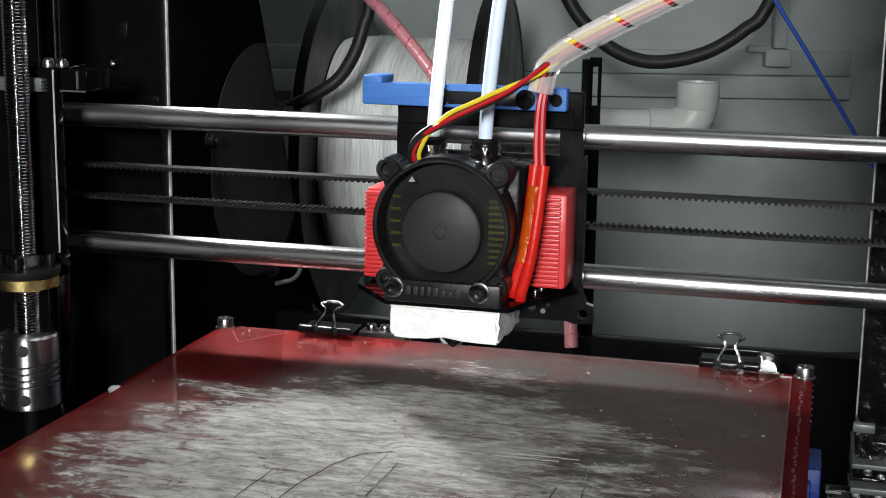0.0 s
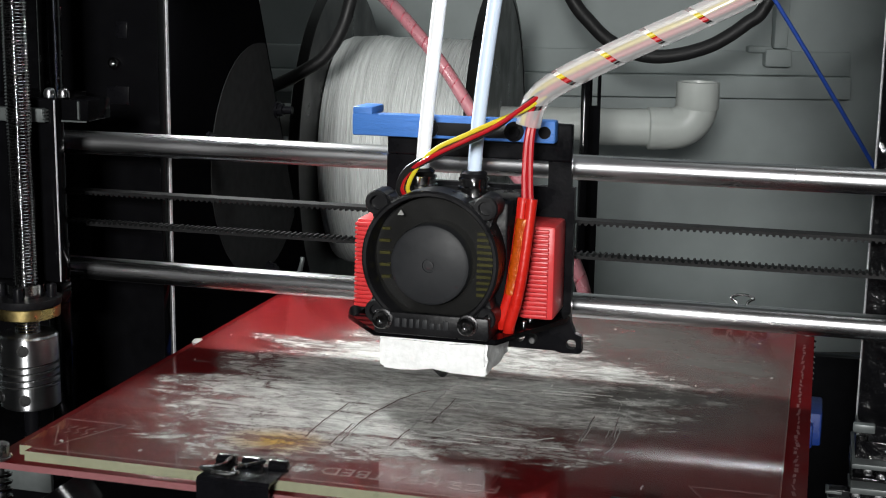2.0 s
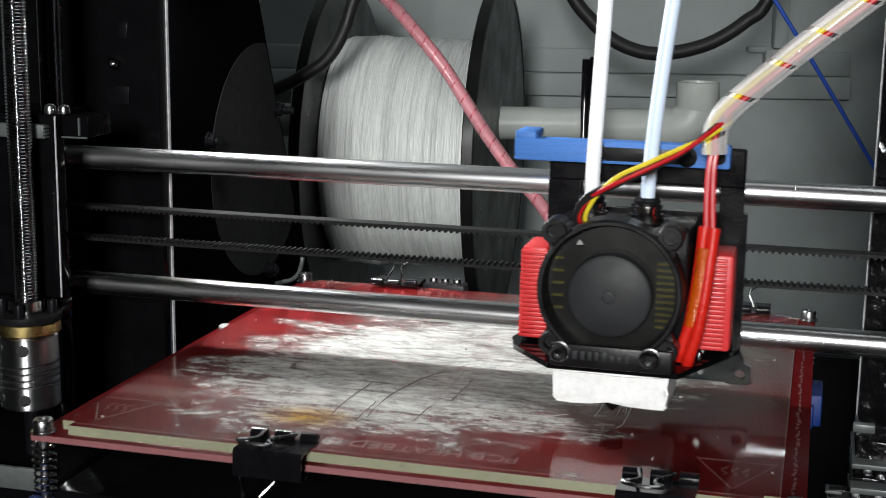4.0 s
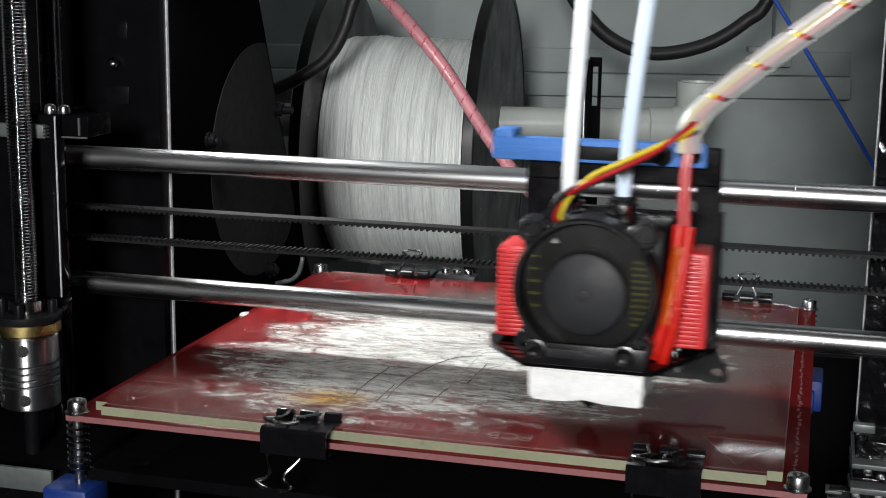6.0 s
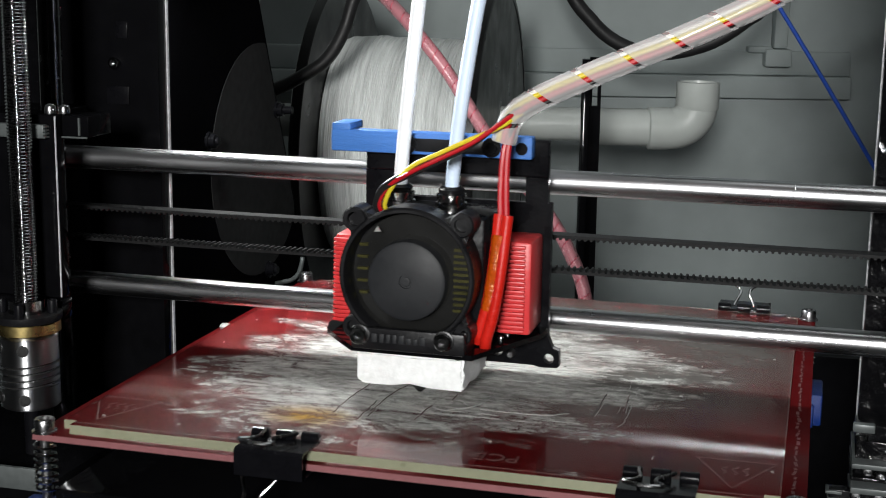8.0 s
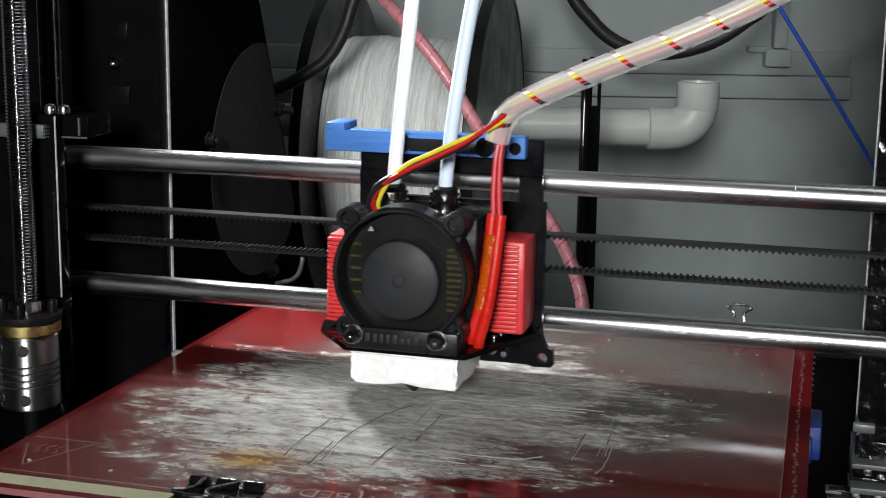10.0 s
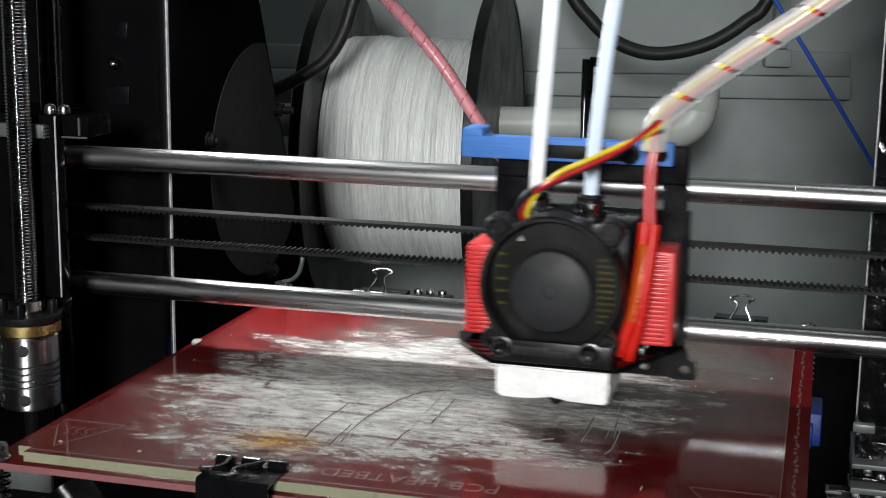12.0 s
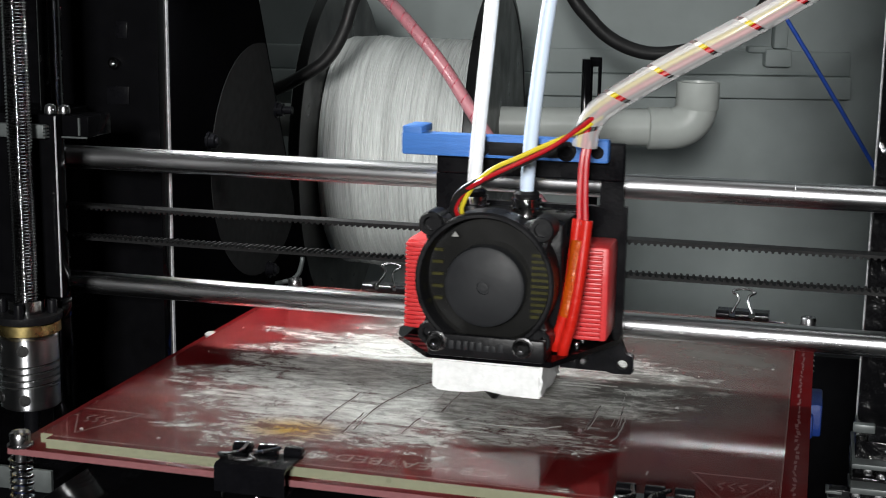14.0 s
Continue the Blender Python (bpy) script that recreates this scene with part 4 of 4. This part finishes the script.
    for m, dz, dy, nm in ((M_WYEL, 0.0010, 0.0, "yellow"), (M_WRED, -0.0006, -0.0007, "red"), (M_WBLK, -0.0014, 0.0006, "black"), (M_WBLK, 0.0, 0.0009, "dark")):
        bm = B()
        k = {"yellow": 0.0012, "red": -0.0006, "black": -0.0012, "dark": -0.0018}[nm]
        pts = [(-0.0088 + k, -0.0790, 0.0615), (-0.0092 + k, -0.0815, 0.0650), (-0.0060 + k, -0.0830, 0.0705 + dz * 0.5), (0.0010, -0.0845 + dy, 0.0757 + dz), (0.0085, -0.0835 + dy, 0.0795 + dz), (0.0170, -0.0800 + dy, 0.0838 + dz * 0.8), (0.0240, -0.0755 + dy, 0.0882 - dz * 0.5), (0.0295, -0.0710, 0.0925 - dz)]
        sweep(bm, smooth_path(pts, 8), 0.00066, 8)
        part("fan_wire", bm, m, h, nm + " fan wire")
    return h


def build_tube(name, pts, m=M_PTFE):
    """Its space has its middle at the fitting, about which it leans."""
    pts = [Vector(p) - Vector(pts[0]) for p in pts]
    t = thing(name, "white plastic feed tube rising from the print head", "tube", Matrix())
    bm = B()
    sweep(bm, smooth_path(pts, 8), 0.0021, 16)
    part("tube", bm, m, t)
    return t


LOOM_AT = Vector((0.0268, -0.0700, 0.0880))


def build_loom():
    """Its space has its middle at the lower end of the wrap."""
    lo = thing("wire_loom", "wires bundled in clear spiral wrap", "wire bundle", Matrix())
    base = [(-0.0026, 0, -0.0050), (-0.0012, 0, 0.0006), (0.0030, 0, 0.0054), (0.0148, 0, 0.0116), (0.0304, 0.001, 0.0187), (0.0457, 0.002, 0.0252), (0.0605, 0.004, 0.0322), (0.0715, 0.006, 0.0382), (0.0850, 0.009, 0.0475), (0.11, 0.015, 0.070)]
    pts = smooth_path(base, 10)
    for m, sh, r, nm in ((M_WRED, (0.0019, -0.0004), 0.0010, "red"), (M_WRED, (-0.0017, 0.0006), 0.0009, "red"), (M_WYEL, (-0.0006, 0.0018), 0.0008, "yellow"), (M_WWHT, (0.0009, 0.0019), 0.0008, "white"), (M_WPINK, (0.0002, -0.0018), 0.0010, "dark red"), (M_WBLK, (-0.0014, -0.0012), 0.0008, "black")):
        bm = B()
        sweep(bm, pts, r, 8, sh, 0.012)
        part("wire", bm, m, lo, nm + " wire")
    bm = B()
    wrap(bm, pts, 0.0037, 0.0135, 0.88, 20)
    part("spiral_wrap", bm, M_WRAP, lo, "clear plastic spiral wrap")
    return lo


# ---- heated bed; its own space has its middle at the board's centre ----
# ends and bends of the scraper marks on the glass
SCRAPES = (((-0.0183, -0.0714), (-0.0186, -0.0525), (-0.0150, -0.0324), (-0.0098, -0.0199), (-0.0019, -0.0147)),
           ((-0.0045, -0.0706), (-0.0032, -0.0553)),
           ((0.0012, -0.0478), (0.0019, -0.0225)),
           ((-0.0290, -0.0712), (-0.0292, -0.0559), (-0.0277, -0.0365)),
           ((0.0448, -0.0511), (0.0456, -0.0277)),
           ((0.0529, -0.0448), (0.0524, -0.0255)),
           ((-0.0206, -0.0747), (-0.0203, -0.0559)))


def build_bed():
    bed = thing("heated_bed", "red circuit-board heated bed on corner springs", "heated bed", Matrix())
    bm = B()
    fs = box(bm, -0.107, 0.107, -0.107, 0.107, -0.0018, 0.0)
    bm.normal_update()
    for f in bm.faces:
        f.material_index = 0 if abs(f.normal.z) > 0.5 else 1
    board = part("board", bm, [M_BOARD, M_BOARDEDGE], bed, "red circuit board", smooth=False)
    S = 0.1045
    for sx in (-1, 1):
        for sy in (-1, 1):
            bm = B()
            lathe(bm, [(0.0036, 0.0001), (0.0036, 0.0006), (0.0029, 0.0007)], (sx * S, sy * S, 0), "z", 20)
            socket_screw(bm, (sx * S, sy * S, 0.0006), 0.0029, 0.0035)
            lathe(bm, [(0.0014, -0.030), (0.0014, -0.0019)], (sx * S, sy * S, 0), "z", 12)
            part("corner_bolt", bm, M_SCREW, bed, "steel cap bolt")
            bm = B()
            helix = [(sx * S + 0.0030 * math.cos(a * 0.6), sy * S + 0.0030 * math.sin(a * 0.6), -0.0025 - 0.0150 * a / 75) for a in range(76)]
            sweep(bm, [Vector(p) for p in helix], 0.00045, 6)
            part("spring", bm, M_CHROME, bed, "coiled steel spring")
    bm = B()
    box(bm, -0.0505, -0.0330, 0.0988, 0.1066, 0.0002, 0.0046, 0.0005)
    term = part("terminal_block", bm, M_BLKPLA, bed, "black screw terminal block")
    for x in (-0.0468, -0.0418, -0.0368):
        bm = B()
        socket_screw(bm, (x, 0.1028, 0.0045), 0.0018, 0.0022)
        part("terminal_screw", bm, M_THREAD, term, "steel screw")
    bm = B()
    lathe(bm, [(0.0009, 0.0), (0.0021, 0.0004), (0.0023, 0.0014), (0.0015, 0.0022), (0.0003, 0.0024)], (-0.1035, 0.0188, 0.0), "z", 16)
    part("solder_bead", bm, M_RESIDUE, board, "pale round bead")
    # white print on the board
    def line(x0, y0, x1, y1, w=0.0002):
        bm = B()
        a, b = Vector((x0, y0, 0.00012)), Vector((x1, y1, 0.00012))
        n = (b - a).cross(Vector((0, 0, 1))).normalized() * w
        vs = [bm.verts.new(v) for v in (a - n, b - n, b + n, a + n)]
        ws = [bm.verts.new(v.co - Vector((0, 0, 0.0001))) for v in vs]
        bm.faces.new(vs)
        bm.faces.new(list(reversed(ws)))
        for i in range(4):
            bm.faces.new((vs[i], ws[i], ws[(i + 1) % 4], vs[(i + 1) % 4]))
        bmesh.ops.recalc_face_normals(bm, faces=bm.faces)
        return part("printed_line", bm, M_SILK, board)
    def warning(cx, top, tip):
        line(cx - 0.0106, top, cx + 0.0106, top)
        line(cx - 0.0106, top, cx, tip)
        line(cx + 0.0106, top, cx, tip)
        mid = top + (tip - top) * 0.38
        for k in (-1, 0, 1):
            bm = B()
            pts = [Vector((cx + k * 0.0028 + 0.0008 * math.sin(j * 0.9), mid - 0.0031 + 0.0062 * j / 9, 0.0001)) for j in range(10)]
            sweep(bm, pts, 0.00022, 5)
            part("wavy_mark", bm, M_SILK, board)
    warning(0.0882, -0.0743, -0.0955)
    warning(-0.0928, -0.0743, -0.0955)
    warning(0.0882, 0.0985, 0.0800)
    warning(-0.0885, 0.0975, 0.0800)
    line(-0.0985, -0.0995, 0.0965, -0.0995, 0.0002)
    line(0.1003, -0.095, 0.1003, 0.095, 0.0002)
    t = text_mesh("printed_words", "PCB HEATBED MK2", 0.0076, M_SILK, board, 0.00005)
    t.matrix_local = pose(-0.0008, -0.0915, 0.0001, 0, 0, 180)
    t = text_mesh("printed_words", "CAUTION", 0.0075, M_SILK, board, 0.00005)
    t.matrix_local = pose(0.0716, 0.0422, 0.0001, 0, 0, 180)
    rnd = random.Random(3)
    y = -0.090
    while y < 0.088:
        ln = rnd.uniform(0.0012, 0.004)
        line(0.1035 + rnd.uniform(-0.0005, 0.0005), y, 0.1035 + rnd.uniform(-0.0005, 0.0005), y + ln, rnd.uniform(0.0002, 0.0005))
        y += ln + rnd.uniform(0.0006, 0.002)
    # carriage below
    car = thing("bed_carriage", "black carriage plate with blue corner blocks under the bed", "carriage", Matrix())
    bm = B()
    box(bm, -0.103, 0.103, -0.103, 0.103, -0.0215, -0.0176, 0.0006)
    part("carriage_plate", bm, M_ACRYL, car)
    for x0, x1, y0, y1 in ((-0.1130, -0.0985, -0.112, -0.098), (0.0965, 0.1115, 0.076, 0.098), (-0.1140, -0.0965, 0.070, 0.098)):
        bm = B()
        box(bm, x0, x1, y0, y1, -0.0340, -0.0217, 0.001)
        box(bm, x0 + 0.004, x1 - 0.003, y0 - 0.004, y0 + 0.002, -0.0340, -0.0250, 0.001)
        part("corner_block", bm, M_DBLUE, car, "blue printed corner block")
    for x in (-0.06, 0.06):
        bm = B()
        box(bm, x - 0.010, x + 0.010, -0.02, 0.02, -0.0330, -0.0216, 0.002)
        part("bearing_block", bm, M_BLKPLA, car)
    # glass
    gl = thing("glass_plate", "clear glass plate smeared with dried white glue", "glass plate", Matrix())
    bm = B()
    box(bm, -0.1005, 0.1005, -0.1045, 0.0985, 0.0002, 0.0029)
    bmesh.ops.bevel(bm, geom=[e for e in bm.edges if abs(e.verts[0].co.z - e.verts[1].co.z) > 0.001], offset=0.004, segments=4, affect="EDGES")
    bm.normal_update()
    for f in bm.faces:
        f.material_index = 1 if f.normal.y < -0.3 or f.normal.x > 0.3 else 2 if f.normal.z < -0.5 else 0
    g = part("pane", bm, [M_GLASS, M_GEDGE, M_UNDER], gl, "clear glass with ground edges", smooth=False)
    g.visible_shadow = False
    for x0, x1, y0, y1, rr in ((-0.006, 0.0545, -0.062, -0.006, 0.007), (-0.003, 0.0515, -0.059, -0.009, 0.005), (0.0015, 0.0420, -0.055, -0.022, 0.015), (-0.026, 0.0120, -0.060, -0.022, 0.017)):
        loop = []
        for cx, cy, a0 in ((x1 - rr, y1 - rr, 0), (x0 + rr, y1 - rr, 90), (x0 + rr, y0 + rr, 180), (x1 - rr, y0 + rr, 270)):
            for k in range(6):
                a = radians(a0 + 18 * k)
                loop.append(Vector((cx + rr * math.cos(a), cy + rr * math.sin(a), 0.00295)))
        loop.append(loop[0].copy())
        fine = []
        for a, b in zip(loop, loop[1:]):
            n = max(1, int((b - a).length / 0.002))
            fine += [a.lerp(b, i / n) for i in range(n)]
        rnd2 = random.Random(int(x1 * 1000))
        run = []
        for p in fine + [None]:
            if p is None or rnd2.random() < 0.13:
                if len(run) > 3:
                    bm = B()
                    sweep(bm, run, rnd2.uniform(0.00009, 0.00018), 5)
                    part("residue_line", bm, M_RESIDUE, gl, "broken white line of old print residue")
                run = []
            else:
                run.append(p + Vector((rnd2.uniform(-1, 1), rnd2.uniform(-1, 1), 0)) * 0.0003)
    rnd2 = random.Random(5)
    for ends in SCRAPES:
        path = smooth_path([(x, y, 0.00285) for x, y in ends], 6)
        for dx, m, r, nm in ((0.0, M_GOUGE, 0.00022, "dark scraper mark through the residue"), (0.0008, M_RESIDUE, 0.00014, "pale ridge beside a scraper mark")):
            bm = B()
            sweep(bm, [p + Vector((dx + rnd2.uniform(-0.0002, 0.0002), rnd2.uniform(-0.0002, 0.0002), 0.00005 if dx else 0)) for p in path], r, 5)
            part("scraper_mark", bm, m, gl, nm)
    rnd2 = random.Random(11)
    bm = B()
    for k in range(46):
        x, y = rnd2.uniform(-0.098, 0.098), rnd2.uniform(-0.098, 0.096)
        sz = rnd2.uniform(0.00015, 0.0005)
        ln = rnd2.uniform(1, 4) if rnd2.random() < 0.3 else 1
        an = rnd2.uniform(0, 3.1)
        p = Vector((x, y, 0.0030))
        d = Vector((math.cos(an), math.sin(an), 0)) * sz * ln
        sweep(bm, [p - d, p - d * 0.3 + Vector((0, 0, sz * 0.3)), p + d * 0.4 + Vector((0, 0, sz * 0.3)), p + d], sz * 0.6, 5)
    tagged(part("plastic_crumb", bm, M_RESIDUE, gl, "white plastic crumbs stuck to the glass"), kind="stuff")
    return bed, car, gl


def build_clip(name, label):
    """A binder clip: its jaw line lies on y = 0 at the glass top z = 0, its back towards -y."""
    c = thing(name, label, "binder clip", Matrix(), "binder clips round the bed")
    w = 0.0098
    bm = B()
    t = 0.0006
    outer = [(0.004, 0.0012), (-0.0085, 0.0018), (-0.0095, 0.0010), (-0.0095, -0.0058), (-0.0085, -0.0064), (0.004, -0.0056)]
    inner = [(0.004, 0.0005), (-0.0081, 0.0011), (-0.0088, 0.0005), (-0.0088, -0.0054), (-0.0081, -0.0059), (0.004, -0.0050)]
    ring = outer + list(reversed(inner))
    lo = [bm.verts.new((-w, u, v)) for u, v in ring]
    hi = [bm.verts.new((w, u, v)) for u, v in ring]
    n = len(ring)
    for i in range(n):
        bm.faces.new((lo[i], hi[i], hi[(i + 1) % n], lo[(i + 1) % n]))
    for side in (lo, hi):
        for i in range(len(outer) - 1):
            bm.faces.new((side[i], side[i + 1], side[n - 2 - i], side[n - 1 - i]))
    bmesh.ops.recalc_face_normals(bm, faces=bm.faces)
    part("spring_body", bm, M_CLIP, c, "black enamelled spring steel")
    for x0, x1 in ((-w, -w + 0.0050), (-0.0026, 0.0026), (w - 0.0050, w)):
        bm = B()
        lathe(bm, [(0.0014, x0), (0.0017, x0 + 0.0002), (0.0017, x1 - 0.0002), (0.0014, x1)], (0, 0.004, 0.0019), "x", 14)
        part("rolled_lip", bm, M_CLIP, c)
    return c


def clip_handle(c, pts, at):
    bm = B()
    sweep(bm, smooth_path(pts, 6), 0.00055, 8)
    ob = part("wire_handle", bm, M_WIRE, c, "bent bright wire handle")
    ob.matrix_local = at
    return ob


HANDLE = [(-0.0048, 0, 0), (-0.0040, 0, 0.003), (-0.0022, 0, 0.0085), (-0.0028, 0, 0.0120), (-0.0052, 0, 0.0142), (-0.0030, 0, 0.0160), (0.0, 0, 0.0165), (0.0030, 0, 0.0160), (0.0052, 0, 0.0142), (0.0028, 0, 0.0120), (0.0022, 0, 0.0085), (0.0040, 0, 0.003), (0.0048, 0, 0)]


# ---- motion tables: seconds, metres ----
GANTRY_Z = [(0, 0.0149), (0.5, 0.0149), (0.6, 0.0139), (1.0, 0.0117), (1.5, 0.0085), (2.0, 0.0052), (2.5, 0.0019), (2.75, 0.0003), (2.85, 0.0), (14.0, 0.0)]
HEAD_X = [(0, 0.0022), (0.5, 0.0022), (1, 0.0012), (1.5, 0.0003), (2, -0.0010), (2.5, -0.0020), (2.7, -0.0026), (2.8, 0.0039), (2.9, 0.0074), (3, 0.0140), (3.1, 0.0259), (3.2, 0.0343), (3.5, 0.0505), (3.8, 0.0550), (4.2, 0.0402), (4.6, 0.0110), (4.9, -0.0074), (5.3, -0.0082), (5.4, -0.0035), (5.5, 0.0016), (5.6, 0.0079), (5.7, 0.0171), (5.8, 0.0290), (5.9, 0.0362), (6, 0.0437), (6.1, 0.0544), (6.2, 0.0555), (6.4, 0.0555), (6.5, 0.0550), (6.6, 0.0473), (6.7, 0.0389), (6.8, 0.0262), (6.9, 0.0192), (7, 0.0107), (7.1, 0.0051), (7.2, 0.0016), (7.3, 0.0000), (7.4, -0.0015), (7.5, -0.0096), (7.6, -0.0128), (7.7, -0.0130), (7.8, -0.0119), (7.9, -0.0097), (8, -0.0079), (8.1, -0.0031), (8.2, 0.0057), (8.5, 0.0306), (8.8, 0.0481), (9.2, 0.0497), (9.6, 0.0225), (9.9, -0.0057), (10.3, -0.0130), (10.4, -0.0126), (10.5, -0.0114), (10.6, -0.0060), (10.7, -0.0043), (10.8, 0.0029), (10.9, 0.0122), (11, 0.0178), (11.1, 0.0296), (11.2, 0.0396), (11.3, 0.0440), (11.4, 0.0487), (11.5, 0.0495), (11.6, 0.0497), (11.7, 0.0514), (11.8, 0.0494), (11.9, 0.0426), (12, 0.0341), (12.1, 0.0223), (12.2, 0.0140), (12.3, 0.0122), (12.5, 0.0120), (12.6, 0.0155), (12.8, 0.0155), (13, 0.0150), (13.1, 0.0249), (13.2, 0.0354), (13.4, 0.0457), (13.5, 0.0481), (13.6, 0.0486), (13.7, 0.0369), (13.8, 0.0266), (13.9, 0.0192), (14, 0.0151)]
BED_Y = [(0, -0.1018), (0.55, -0.1018), (1, -0.0830), (1.5, -0.0623), (2, -0.0415), (2.5, -0.0207), (2.8, -0.0083), (3, 0.0000), (3.2, 0.0000), (3.7, -0.0060), (4.5, -0.0350), (5, -0.0320), (5.3, -0.0215), (5.4, -0.0150), (5.5, -0.0102), (5.7, -0.0035), (5.9, -0.0005), (6, 0.0000), (6.1, -0.0060), (6.2, -0.0150), (6.3, -0.0250), (6.4, -0.0330), (6.5, -0.0415), (7, -0.0490), (7.3, -0.0600), (7.5, -0.0653), (7.6, -0.0600), (7.8, -0.0350), (8, -0.0182), (8.2, -0.0110), (8.6, -0.0050), (9.2, -0.0300), (9.8, -0.0550), (10.1, -0.0580), (10.3, -0.0476), (10.5, -0.0309), (10.8, -0.0120), (11, -0.0047), (11.3, -0.0055), (11.5, -0.0082), (11.7, -0.0220), (12, -0.0420), (12.15, -0.0440), (12.3, -0.0305), (12.5, -0.0144), (12.7, -0.0090), (13, -0.0308), (13.2, -0.0310), (13.5, -0.0219), (13.7, -0.0220), (14, -0.0308)]


def between(table, t):
    for (t0, v0), (t1, v1) in zip(table, table[1:]):
        if t0 <= t <= t1:
            return v0 + (v1 - v0) * (t - t0) / (t1 - t0)
    return table[-1][1]


build_room()
build_pipes()
build_spool()
thick_cable, spool_strap, bed_cable = build_cables()
build_frame()
build_z_drive()
gantry = build_gantry()
head = build_head()
tube_a = build_tube("feed_tube", [(-0.0095, -0.062, 0.0640), (-0.0092, -0.062, 0.0700), (-0.0080, -0.0618, 0.0850), (-0.0062, -0.0605, 0.1060), (-0.0045, -0.058, 0.1300), (-0.0035, -0.05, 0.17)])
tube_b = build_tube("feed_tube", [(0.0067, -0.062, 0.0640), (0.0068, -0.062, 0.0700), (0.0077, -0.0618, 0.0850), (0.0096, -0.0605, 0.1060), (0.0122, -0.058, 0.1300), (0.0160, -0.05, 0.17)], M_PTFEB)
loom = build_loom()
bed, bed_carriage, glass = build_bed()
CLIPS = []
for x, y, turn, folded in ((-0.0325, -0.1035, 0, True), (0.0705, -0.1035, 0, True), (0.0800, 0.1000, 180, False), (-0.0620, 0.1000, 180, False)):
    clip = build_clip("binder_clip", "black binder clip holding the glass, handles folded" if folded else "black binder clip holding the glass, handle upright")
    if folded:
        clip_handle(clip, HANDLE, pose(-0.0010, 0.0035, 0.0032, 84, 0, -8))
        clip_handle(clip, [(a * 1.1, b, c * 0.62) for a, b, c in HANDLE], pose(-0.0030, -0.0085, -0.0062, 140, 0, -10))
    else:
        clip_handle(clip, [(a * 0.8, b, c * 0.72) for a, b, c in HANDLE], pose(0, 0.0045, 0.0028, 50))
        clip_handle(clip, HANDLE, pose(0, 0.0040, -0.0072, 165))
    CLIPS.append((clip, pose(x, y, 0.0029, 0, 0, turn)))


def motions():
    walk(gantry, [(t, pose(0, 0, z)) for t, z in GANTRY_Z])
    times = sorted({t for t, _ in HEAD_X} | {t for t, _ in GANTRY_Z})
    heads = [(t, between(HEAD_X, t), between(GANTRY_Z, t)) for t in times]
    walk(head, [(t, pose(x, 0, z)) for t, x, z in heads])
    walk(tube_a, [(t, pose(x - 0.0095, -0.062, z + 0.0640, 0, -60 * max(0.0, x - 0.002), 0)) for t, x, z in heads])
    walk(tube_b, [(t, pose(x + 0.0067, -0.062, z + 0.0640, 0, 180 * max(0.0, 0.0022 - x) - 6 * max(0.0, x - 0.0022), 0)) for t, x, z in heads])
    walk(loom, [(t, pose(x + LOOM_AT.x, LOOM_AT.y, z + LOOM_AT.z, 0, -285 * (x + 0.0079), 0)) for t, x, z in heads])
    # cables that give way as the gantry sinks and the bed draws back
    walk(thick_cable, [(t, ROOM @ pose(-0.0008 * z / 0.0149, 0, -0.0060 * z / 0.0149)) for t, z in GANTRY_Z])
    walk(spool_strap, [(t, ROOM @ pose(x, 0, z)) for t, x, z in ((0, 0.0075, -0.0110), (0.5, 0.0075, -0.0110), (2.0, -0.0008, 0.0020), (2.85, 0, 0), (14.0, 0, 0))])
    walk(bed_cable, [(t, ROOM @ pose(-0.0075 * min(1.0, max(0.0, (-0.0450 - y) / 0.057)), 0, 0)) for t, y in BED_Y])
    beds = [(t, pose(0, y, 0)) for t, y in BED_Y]
    for ob in (bed, bed_carriage, glass):
        walk(ob, beds)
    for ob, m in CLIPS:
        walk(ob, [(t, p @ m) for t, p in beds])


motions()
